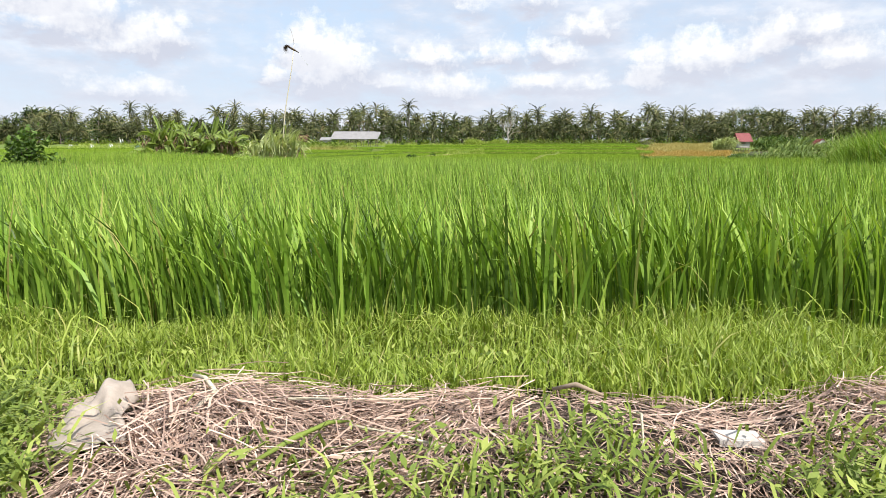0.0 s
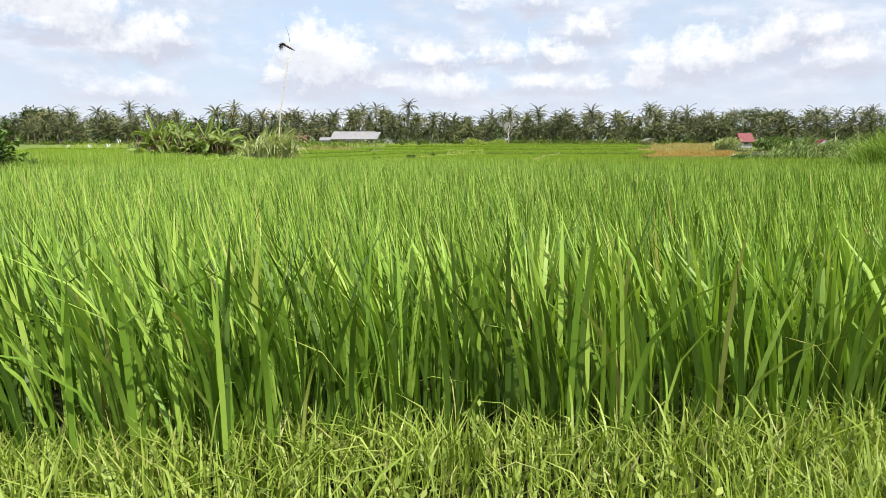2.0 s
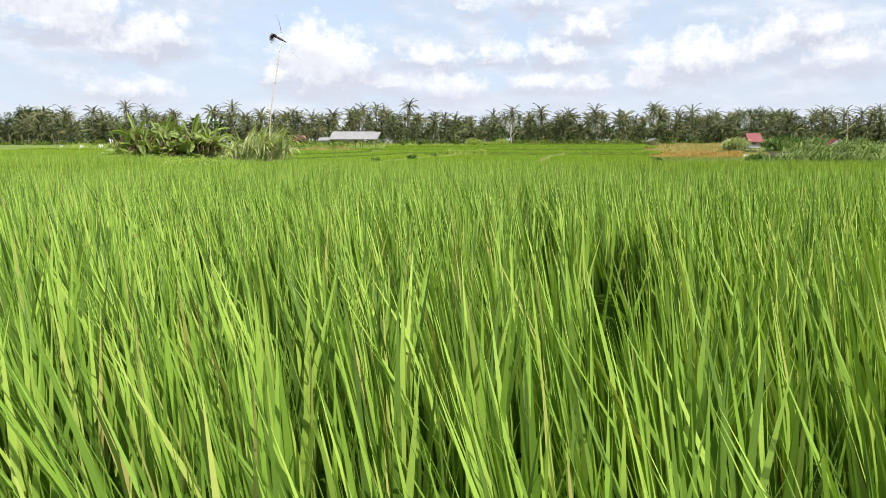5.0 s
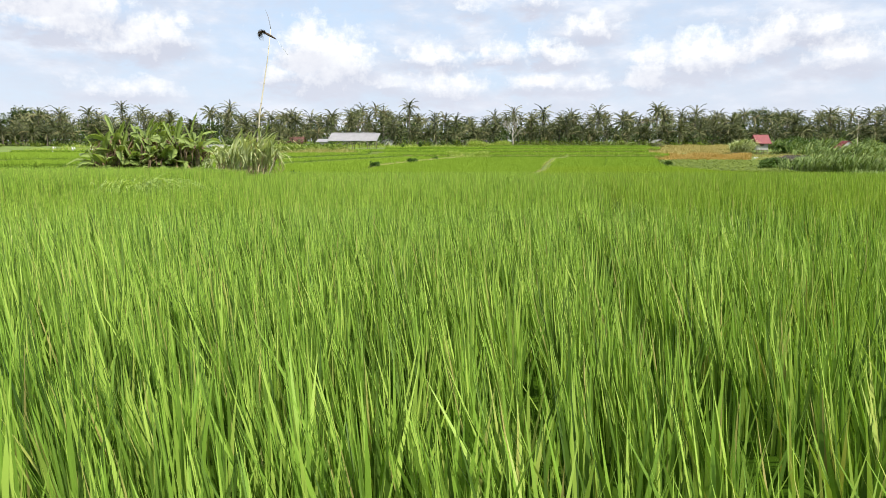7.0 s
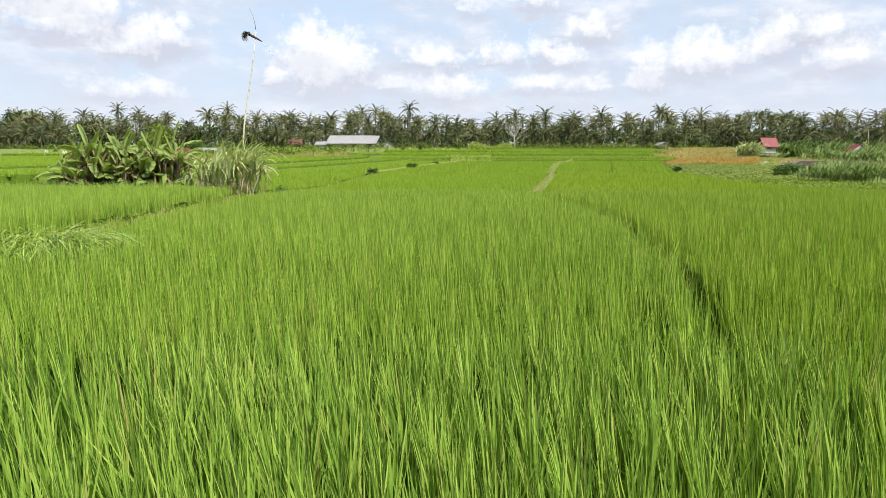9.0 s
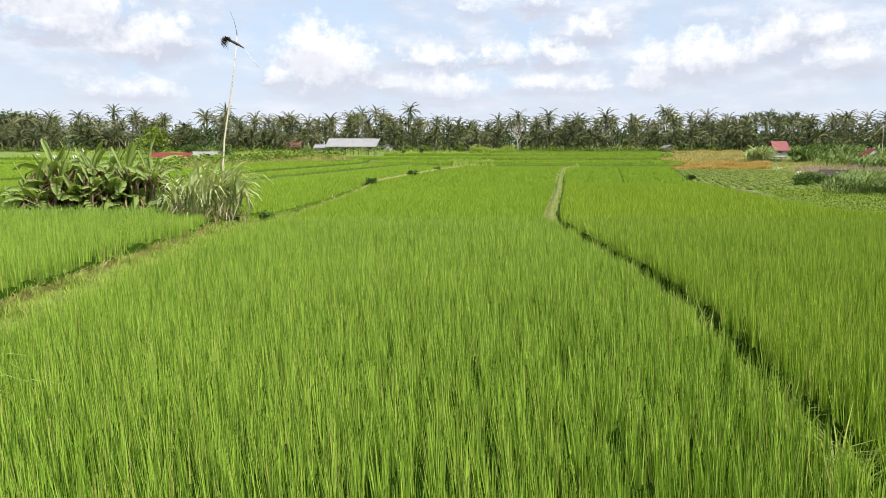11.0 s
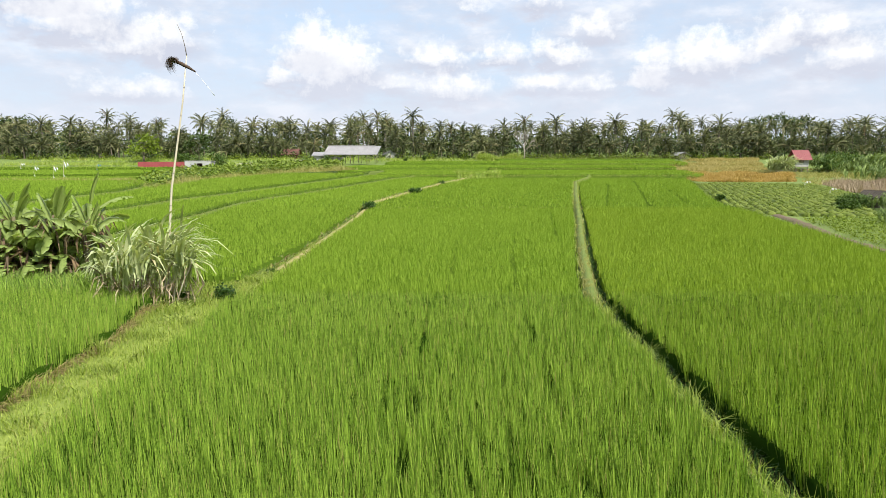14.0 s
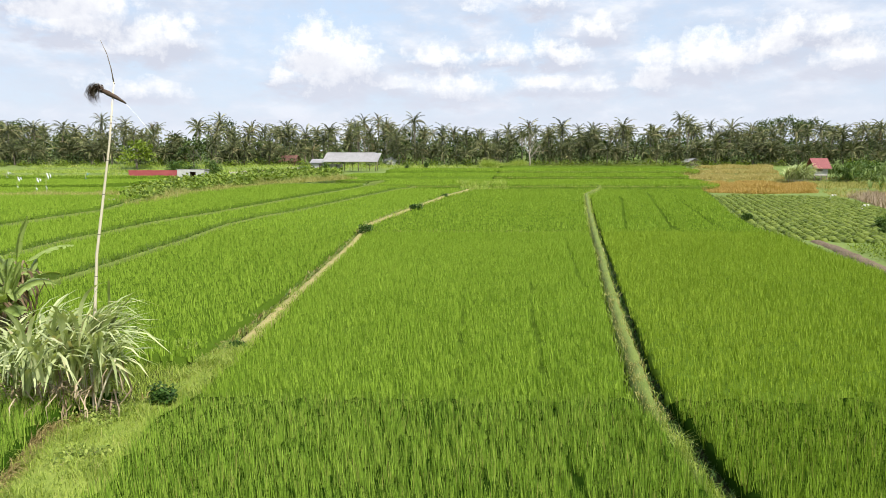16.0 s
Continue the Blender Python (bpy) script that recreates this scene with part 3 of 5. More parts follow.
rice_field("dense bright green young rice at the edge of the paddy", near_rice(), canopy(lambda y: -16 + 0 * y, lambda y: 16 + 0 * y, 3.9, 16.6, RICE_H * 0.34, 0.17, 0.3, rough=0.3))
for xl, xr, what in ((WIDE_L, gap_ll, "beyond the grassy path"), (gap_l, bund_l, "between path and bund"), (bund_r, lambda y: EAST(y) - 0.3, "beyond the narrow bund")):
    # To the cross bund, thinner with the distance.
    l1, r1 = (lambda y, f=xl: np.maximum(f(y), -24)), (lambda y, f=xr: np.minimum(f(y), 24))
    x, y = rice_feet(l1, r1, 16.5, 31, 24, FURROWS)
    k = abs(x) < 10
    tall = RICE_H * (1.22 if "grassy" in what else 1.0)
    c = [hills(x[~k], y[~k], 18, tall, 0.0220, 1, lean=0.09, spread=0.040, lift=0.05, base=1.0, even=True)]
    c.append(hills(x[k], y[k], 32, tall, 0.0185, 1, lean=0.075, spread=0.040, lift=0.1, base=1.0, even=True))
    x, y = rice_feet(lambda y, f=xl: np.maximum(f(y), -32), r1, 31, 46, 21, FURROWS)
    c.append(hills(x, y, 27, tall, 0.0205, 1, lean=0.085, spread=0.042, lift=0.05, base=1.0, even=True))
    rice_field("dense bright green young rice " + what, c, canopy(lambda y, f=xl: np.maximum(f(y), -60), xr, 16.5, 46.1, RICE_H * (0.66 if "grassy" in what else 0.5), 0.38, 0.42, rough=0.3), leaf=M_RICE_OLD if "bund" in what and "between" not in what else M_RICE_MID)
back = lambda y: np.interp(y, [46, 52], [-12.5, -16.5])
x, y = rice_feet(lambda y: back(y) - 24, back, 45.8, 48.8, 26)
rice_field("dense bright green young rice before the banana clump", [hills(x, y, 8, RICE_H * 1.4, 0.024, 2, spread=0.07, lift=0.12, base=1.0)], canopy(lambda y: back(y) - 45, back, 45.9, 48.8, RICE_H * 0.3, 0.4, 0.4))
# Middle distance: three strips in steps, then the strips behind the banana clump.
STEP = [(46.15, 87, 18, 12, 0.029), (87.4, 143.5, 7, 7, 0.075)]
PATCH_EDGE = line((-50, 92), (-37.8, 103), (-38.0, 123), (-35.0, 137), (-27.0, 150))
for up, xl, xr, what in ((0.0, gap_l, bund_l, "in the long middle paddy"), (0.0, bund_r, lambda y: EAST(y) - 0.35, "in the wide paddy beside the bund"), (0.1, lambda y: TERR_C(y) + 0.5, gap_ll, "on a low terrace"),
                     (0.5, lambda y: TERR_B(y) + 0.5, lambda y: TERR_C(y) - 0.3, "on a narrow terrace"), (0.9, lambda y: np.maximum(TERR_A(y) + 0.5, PATCH_EDGE(y)), lambda y: TERR_B(y) - 0.3, "on a curved terrace"),
                     (1.3, lambda y: TERR_A(y) - 60, lambda y: TERR_A(y) - 0.3, "on the upper terrace")):
    for y0, y1, dens, per, w in STEP:
        outer = what.startswith("on ") and y0 < 60
        low = 0.46 if y0 < 80 else 0.55
        if outer:
            y0 = 49.5 if "low" in what else 56.0
            dens, w = dens * 0.45, w * 1.5
        if "upper" in what:
            y1 = min(y1, 112)
        x, y = rice_feet(xl, xr, y0 + 0.1, y1, dens, FURROWS)
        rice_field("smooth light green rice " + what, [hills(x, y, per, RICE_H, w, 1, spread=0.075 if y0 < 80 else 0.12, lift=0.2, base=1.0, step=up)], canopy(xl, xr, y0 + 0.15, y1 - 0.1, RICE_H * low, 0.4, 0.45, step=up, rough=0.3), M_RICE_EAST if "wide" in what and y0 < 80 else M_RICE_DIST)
for y0, y1, xa, xb in ((144.4, 164.6, 6, 46), (165.4, 180, 8, 48), (180.8, 197, 10, 56), (144.4, 160, -14, 5), (160.8, 178, -24, 7), (178.8, 196, -16, 9), (144.4, 166, -105, -62), (120, 143, -125, -108), (117.5, 143, -104, -52)):
    a, b = line((xa, y0), (xa + 0.1 * (y1 - y0), y1)), line((xb, y0), (xb + 0.15 * (y1 - y0), y1))
    x, y = rice_feet(a, b, y0, y1, 6.0)
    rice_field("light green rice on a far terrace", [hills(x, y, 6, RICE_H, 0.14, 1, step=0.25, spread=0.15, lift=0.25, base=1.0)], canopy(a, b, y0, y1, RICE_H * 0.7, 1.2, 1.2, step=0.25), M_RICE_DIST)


# ---- bunds and paths ----
def ridge(f, y0, y1, half, top, n, right_low=0.0):
    """A rounded earth bank along a field edge."""
    ys = np.linspace(y0, y1, n)
    prof = [(-1.25, -0.35), (-0.8, 0.75), (-0.3, 1.0), (0.3, 1.0), (0.8, 0.7 - right_low), (1.25, -0.35 - right_low)]
    hw = np.interp(ys, *half) if isinstance(half, tuple) else np.full(n, half)
    top = np.interp(ys, *top) if isinstance(top, tuple) else top
    v = []
    for u, k in prof:
        jit = rng.uniform(-0.2, 0.2, n)
        v.append(np.stack([f(ys) + u * hw + jit * hw, ys, H(ys) + top * k + rng.uniform(-0.03, 0.03, n)], 1))
    v = np.stack(v, 1)
    m = len(prof)
    q = (np.arange(n - 1)[:, None] * m + np.arange(m - 1)[None]).ravel()
    return v.reshape(-1, 3), np.concatenate([np.stack([q, q + 1, q + m + 1], 1), np.stack([q, q + m + 1, q + m], 1)])


def turf(f, y0, y1, half, per_m2, h, w, top, seg=2, lean=0.5):
    """Feet of grass along an edge, and its leaves."""
    ys = rng.uniform(y0, y1, int((y1 - y0) * per_m2 * 2 * (np.mean(half[1]) if isinstance(half, tuple) else half)))
    hw = np.interp(ys, *half) if isinstance(half, tuple) else half
    n = len(ys)
    P = np.stack([f(ys) + rng.uniform(-1, 1, n) * hw, ys, H(ys) + top * 0.8], 1)
    clump = 0.6 + 0.8 * np.clip(np.sin(P[:, 0] * 2.1 + P[:, 1] * 1.3) * np.sin(P[:, 1] * 2.9 - P[:, 0]), 0, 1)
    return blades(P, h * clump * rng.uniform(0.5, 1.3, n), w * rng.uniform(0.7, 1.3, n), rng.uniform(0, 6.28, n), np.abs(rng.normal(lean, 0.3, n)), rng.uniform(0.0, 0.8, n), seg)


M_MOWN = solid("mown_path", (0.13, 0.19, 0.022), (0.27, 0.32, 0.060), 0.9, 0.95, bump=0.6, fine=12.0)
M_BUND = solid("mown_bank", (0.075, 0.120, 0.014), (0.16, 0.20, 0.038), 0.9, 0.95, bump=0.6, fine=12.0)
PATH_HALF = ([8, 18, 24, 40, 44.3, 48, 60, 150], [0.12, 0.25, 0.85, 0.95, 1.2, 0.6, 0.33, 0.33])


def structure(name, geo, mat, label, category):
    return tagged(new(name, tri_mesh(name, geo[0], geo[1], mat)), label, category, "", "structure")


M_TAN = solid("dry_earth_path", (0.20, 0.20, 0.06), (0.36, 0.29, 0.13), 0.7, 0.95, bump=0.5, fine=8.0)
structure("path", ridge(PATH_EDGE, 50, 152, ([50, 54, 62, 95, 152], [0.1, 0.22, 0.26, 0.26, 0.36]), ([50, 80, 95, 152], [0.235, 0.25, 0.52, 0.66]), 200), M_TAN, "trodden tan earth path between paddies", "path")
structure("path", ridge(PATH_EDGE, 12, 52.2, PATH_HALF, 0.22, 120), M_MOWN, "raised footpath of short yellow-green grass between paddies", "path")
stuff("path_grass", joined([turf(PATH_EDGE, 14, 52, PATH_HALF, 620, 0.36, 0.014, 0.2, lean=0.4), turf(PATH_EDGE, 50, 64, PATH_HALF, 120, 0.26, 0.02, 0.2, 2), turf(PATH_EDGE, 62, 92, PATH_HALF, 70, 0.22, 0.03, 0.24, 1), turf(PATH_EDGE, 90, 152, PATH_HALF, 26, 0.2, 0.045, 0.66, 1)]),
      M_PATHGRASS, "short yellow-green grass on the raised path", "grass")
structure("bund", ridge(lambda y: BUND(y) + 0.02, 19, 152, ([19, 24, 44.8, 46.5, 60, 150], [0.05, 0.10, 0.12, 0.27, 0.29, 0.42]), ([19, 44.5, 46, 70, 90, 152], [0.16, 0.2, 0.42, 0.42, 0.55, 0.68]), 240, 0.35), M_BUND, "narrow pale grassy earth bund beside a ditch", "bund")
stuff("bund_grass", turf(lambda y: BUND(y) + 0.03, 20, 46, 0.13, 520, 0.50, 0.015, 0.15, lean=0.3), M_PATHGRASS, "tall green grass on the narrow bund", "grass")
stuff("bund_grass", joined([turf(lambda y: BUND(y) - 0.02, 44.5, 60, 0.27, 260, 0.16, 0.016, 0.44), turf(lambda y: BUND(y) - 0.02, 60, 88, 0.34, 60, 0.2, 0.032, 0.46, 1), turf(lambda y: BUND(y) - 0.02, 86, 152, 0.4, 24, 0.22, 0.05, 0.66, 1)]), M_DRYGRASS, "pale short grass on the narrow bund", "grass")
ys = rng.uniform(20, 100, 6000)
stuff("ditch_grass", blades(np.stack([BUND(ys) + 0.42 + rng.normal(0, 0.14, len(ys)), ys, H(ys) - 0.1], 1), rng.uniform(0.15, 0.4, len(ys)), 0.02 + 0.0002 * ys, rng.uniform(0, 6.28, len(ys)), 0.4, 0.4, 2), M_SHRUB, "dark green plants in the ditch", "grass")
for f, off, y0, y1, n, mat, what in ((PATH_EDGE, 0.34, 52, 150, 1500, M_GRASS, "green grass tufts along the path edge"), (PATH_EDGE, -0.40, 48, 150, 2600, M_WILD, "rough grass between path and paddy"), (PATH_EDGE, -0.46, 46, 110, 1500, M_STUBBLE, "brown bent stalks along the paddy edge"),
                                    (BUND, -0.32, 46, 150, 1700, M_GRASS, "green grass tufts along the bund"), (BUND, 0.22, 46, 150, 900, M_GRASS, "green grass tufts along the bund")):
    ys = rng.uniform(y0, y1, n)
    clump = 0.55 + 0.45 * np.sin(ys * 1.9 + 2 * np.sin(ys * 0.7))
    lift = np.interp(ys, [80, 95, 150], [0.08, 0.3, 0.45])
    stuff("edge_grass", blades(np.stack([f(ys) + off * (1 + 0.25 * (ys > 100)) + rng.normal(0, 0.07, n), ys, H(ys) + lift], 1), rng.uniform(0.15, 0.5, n) * (0.5 + 0.6 * clump), 0.03 + 0.00025 * (ys - 46), rng.uniform(0, 6.28, n), np.abs(rng.normal(0.4, 0.25, n)), 0.4, 2), mat, what, "grass")
for f, y0, y1, up in ((TERR_C, 50, 152, 0.72), (TERR_B, 57, 152, 1.14), (TERR_A, 64, 150, 1.54), (EAST, 40, 152, 0.25)):
    structure("bund", ridge(lambda y, g=f: g(y) + 0.3, y0, y1, 0.11, up - 0.1, 90), M_BUND, "low pale earth bund between rice terraces", "bund")
    stuff("bund_grass", turf(lambda y, g=f: g(y) + 0.3, y0, y1, 0.2, 60, 0.07, 0.035, (up - 0.1) * 1.24, 1), M_DRYGRASS, "pale grass along a terrace bund", "grass")
    ys = rng.uniform(y0, y1, int((y1 - y0) * 60))
    stuff("edge_weeds", blades(np.stack([f(ys) - 0.05 + rng.normal(0, 0.17, len(ys)), ys, H(ys) + up - 0.32 + rng.normal(0, 0.08, len(ys))], 1), rng.uniform(0.25, 0.75, len(ys)), 0.05, rng.uniform(0, 6.28, len(ys)), np.abs(rng.normal(0.4, 0.25, len(ys))), 0.3, 1), M_BANK, "dark weeds at the foot of a terrace edge", "weeds")
for y0, xa, xb in ((144, 6, 44), (165, 8, 50), (180.4, 10, 58), (144, -14, 5), (160.4, -24, 7), (178.4, -16, 9), (87.2, -8, 13)):
    xs = rng.uniform(xa, xb, int((xb - xa) * 16))
    P = np.stack([xs, y0 + rng.uniform(-0.3, 0.3, len(xs)), H(y0 + 1.0) + 0.22 + 0 * xs], 1)
    stuff("bund_grass", blades(P, rng.uniform(0.2, 0.4, len(xs)), 0.07, rng.uniform(0, 6.28, len(xs)), 0.3, 0.3, 1), M_DRYGRASS, "pale grass on a cross bund", "grass")
    if y0 < 100:
        continue
    foot = np.stack([np.repeat(xs, 2) + rng.uniform(-0.5, 0.5, 2 * len(xs)), y0 - rng.uniform(0.2, 0.75, 2 * len(xs)), H(y0 - 0.8) + rng.uniform(-0.05, 0.35, 2 * len(xs))], 1)
    stuff("edge_weeds", blades(foot, rng.uniform(0.25, 0.7, len(foot)), 0.09, rng.uniform(0, 6.28, len(foot)), 0.35, 0.3, 1), M_BANK, "dark weeds on the bank of a field step", "weeds")


# ---- far trees ----
def palm_meshes(height, seed):
    """A ringed leaning trunk and feather fronds with hanging leaflets, the oldest ones folded down."""
    global rng
    keep, rng = rng, np.random.default_rng(seed)
    bend = rng.uniform(-0.9, 0.9, 2)
    pts = [(bend[0] * s * s, bend[1] * s * s, -1 + (height + 1) * s) for s in np.linspace(0, 1, 7)]
    trunk = tube(pts, np.linspace(0.26, 0.15, 7), 6)
    top = Vector(pts[-1])
    chunks = []
    n = 12
    for k in range(25):
        az = k * 2.4 + rng.uniform(-0.3, 0.3)
        el = 1.35 - 2.35 * ((k + 0.5) / 25) ** 1.05 + rng.uniform(-0.2, 0.2)
        L = rng.uniform(3.4, 4.7) * (0.8 if el < -0.3 else 1.0)
        d = np.array([math.cos(az), math.sin(az), 0])
        side = np.array([-math.sin(az), math.cos(az), 0])
        p, sp = np.array(top), []
        for j in range(n + 1):
            e = max(el - 1.3 * (j / n) ** 1.7, -1.5)
            sp.append(p.copy())
            p = p + (d * math.cos(e) + np.array([0, 0, math.sin(e)])) * L / n
        # Leaflets hang from both sides of the rib and share it, so that a frond has one tint.
        vs, ts = list(sp), []
        for j in range(1, n + 1):
            ll = 0.60 * math.sin(math.pi * (0.08 + 0.84 * j / (n + 1))) + 0.10
            a, b = sp[j - 1], sp[j]
            for sg in (-1, 1):
                m = len(vs)
                vs.append(a + side * sg * ll * rng.uniform(0.5, 0.85) + (b - a) * rng.uniform(0.8, 1.7) - np.array([0, 0, ll * rng.uniform(0.2, 0.8)]))
                ts.append((j - 1, j, m))
        chunks.append((np.array(vs), np.array(ts)))
    rng = keep
    return trunk, joined(chunks)


def blob(center, radii, n, size, flat=0.0):
    """Leaves over an uneven lump."""
    d = rng.normal(0, 1, (n, 3))
    d /= np.linalg.norm(d, axis=1)[:, None]
    r = rng.uniform(0.55, 1.05, n)[:, None]
    P = np.array(center) + d * r * np.array(radii)
    P[:, 2] = np.maximum(P[:, 2], flat)
    return leaves(P, size, 0.7, 0.7)


def tree_meshes(height, spread, seed, leaf=0.55, lumps=16, per=60):
    global rng
    keep, rng = rng, np.random.default_rng(seed)
    fork = height * 0.4
    chunks = [tube([(0, 0, -1), (0.1, 0, fork * 0.5), (0, 0.1, fork), (0.1, 0, height * 0.8)], [0.3, 0.24, 0.2, 0.06], 6)]
    crown = []
    for k in range(lumps):
        az, rr = rng.uniform(0, 6.28), spread * math.sqrt(rng.uniform(0, 1)) * 0.8
        z = rng.uniform(fork, height * 0.92)
        rr *= math.sqrt(max(0.15, 1 - ((z - height * 0.6) / (height * 0.5)) ** 2))
        c = (rr * math.cos(az), rr * math.sin(az), z)
        if k < 6:
            chunks.append(tube([(0, 0, fork * 0.8), (c[0] * 0.5, c[1] * 0.5, (fork + z) / 2), c], [0.12, 0.08, 0.03], 5))
        q = spread * rng.uniform(0.28, 0.5)
        crown.append(blob(c, (q, q, q * 0.7), per, leaf))
    rng = keep
    return joined(chunks), joined(crown)


def planted(name, trunk, crown, mats, label, category, group):
    t = thing(name, label, category, (0, 0, 0), group)
    part("trunk", trunk, mats[0], t)
    part("crown", crown, mats[1], t)
    return t


def place(ob, used, x, y, z, rz, s):
    """The thing itself the first time, copies after that."""
    m = Matrix.LocRotScale((x, y, z), Euler((0, 0, rz)), None)
    o = ob if not used else copy_thing(ob, m)
    if not used:
        ob.matrix_basis = m
    o.scale = (s, s, s)
    return o


PALM_KINDS = ((2.2, "young stemless coconut palm with spreading fronds"), (4.5, "short coconut palm with drooping olive fronds"), (6.5, "coconut palm with drooping green-brown fronds"), (8.5, "coconut palm with drooping green-brown fronds"),
              (12.5, "tall coconut palm with a ragged crown"), (10.5, "tall coconut palm with a ragged crown"), (7.5, "coconut palm with drooping green-brown fronds"), (9.5, "coconut palm with drooping green-brown fronds"))
palm_geo = [palm_meshes(h, 20 + k) for k, (h, lb) in enumerate(PALM_KINDS)]
palms = [planted("coconut_palm", *palm_geo[k], (M_TRUNK, M_PALM), lb, "palm", "coconut palms of the grove") for k, (h, lb) in enumerate(PALM_KINDS)]
used = set()


def put_palm(k, x, y, s=1.0, z=None):
    place(palms[k], k in used, x, y, float(H(y)) if z is None else z, rng.uniform(0, 6.28), s)
    used.add(k)


put_palm(4, -10.9, 215, 0.92)
put_palm(4, 69, 226, 0.86)
put_palm(4, 98, 318, 1.2)
put_palm(4, 103, 322, 1.12)
put_palm(5, -118, 228, 0.95)
put_palm(7, 41, 226, 0.95)
far_crowns, far_trunks = [], []
for k in range(700):
    row = k % 5 % 4
    y = (208, 213, 224, 240)[row] + rng.uniform(0, (5, 10, 16, 50)[row])
    x = rng.uniform(-0.74, 0.82) * (y + 4)
    if row == 0 and (-38 < x < -15 or 15 < x < 24):
        continue
    kind = int(rng.choice(((0, 1, 1), (1, 1, 2, 6), (2, 6, 3, 7), (3, 7, 5, 4))[row]))
    size = rng.uniform(0.66, 0.94) * (1.12 if row > 1 else 1.0)
    if row < 2 and k % 7:
        put_palm(kind, x, y, size)
        continue
    turn = rng.uniform(0, 6.28)
    m = np.array([(math.cos(turn), -math.sin(turn), 0), (math.sin(turn), math.cos(turn), 0), (0, 0, 1)]) * size
    for geo, row_list in zip(palm_geo[kind], (far_trunks, far_crowns)):
        row_list.append((np.asarray(geo[0]) @ m.T + (x, y, float(H(y))), geo[1]))
for k in range(len(PALM_KINDS)):
    if k not in used:
        put_palm(k, -70 + 17 * k, 229, 0.9)
grove = stuff("far_palm_grove", joined(far_crowns), M_PALM, "crowded crowns of coconut palms deep in the grove", "palms")
part("trunks", joined(far_trunks), M_TRUNK, grove)
trees = [planted("broadleaf_tree", *tree_meshes(h, sp, 40 + k, leaf=0.75, per=48), (M_TRUNK, mt), lb, "tree", "trees of the grove")
         for k, (h, sp, mt, lb) in enumerate(((10, 4.5, M_TREE, "dark green broadleaf tree with an uneven crown"), (8, 4.5, M_TREE_PALE, "yellow-green leafy tree with a rounded crown"), (14, 5.0, M_TREE, "tall dark broadleaf tree above the grove")))]
tused = set()


def put_tree(k, x, y, s=1.0):
    place(trees[k], k in tused, x, y, float(H(y)) - 0.2, rng.uniform(0, 6.28), s)
    tused.add(k)


put_tree(1, -80, 195, 1.0)
put_tree(0, -66, 196, 0.8)
put_tree(2, -138, 438, 1.5)
for xx, yy, ss in ((172, 396, 1.35), (184, 400, 1.5), (190, 392, 1.25), (166, 388, 1.1), (203, 410, 1.45), (212, 405, 1.2)):
    put_tree(2, xx, yy, ss)
put_tree(2, 196, 405, 1.32)
put_tree(2, -170, 285, 1.1)
put_tree(2, -163, 290, 0.95)
put_tree(2, -146, 240, 0.98)
put_tree(2, -152, 243, 0.9)
for k in range(78):
    y = rng.uniform(214, 290)
    put_tree(int(rng.choice([0, 0, 1, 2], p=[0.35, 0.3, 0.2, 0.15])), rng.uniform(-0.76, 0.84) * y, y, rng.uniform(0.45, 0.78))


def thicket():
    c = []
    for k in range(620):
        y = rng.uniform(204, 224)
        x = rng.uniform(-0.8, 0.85) * y
        q = rng.uniform(1.0, 2.7)
        c.append(blob((x, y, H(y) + q * 0.5 + 0.12 * (y - 203)), (q, q * 0.8, q * 0.9), 46, 0.6))
    return joined(c)


def far_woods():
    c = []
    for k in range(900):
        y = 226 + 220 * rng.uniform(0, 1) ** 1.4
        x = rng.uniform(-0.8, 0.9) * y
        q = rng.uniform(3, 5.5)
        c.append(blob((x, y, H(y) + rng.uniform(0.8, 6.0)), (q, q * 0.8, q * 0.7), 34, 1.3))
    return joined(c)


stuff("undergrowth", thicket(), M_TREE, "tangled green undergrowth below the palms", "undergrowth")
c = []
for k in range(250):
    y = rng.uniform(202.5, 209)
    x = rng.uniform(-0.8, 0.85) * y
    q = rng.uniform(0.6, 1.7)
    c.append(blob((x, y, H(y) + q * 0.4), (q, q * 0.8, q * 0.8), 60, 0.42))
stuff("undergrowth", joined(c), M_TREE_PALE, "scattered yellow-green bushes at the foot of the grove", "bushes")
stuff("far_woods", far_woods(), M_TREE, "dark distant woods behind the palms", "woods")
print("trees done")


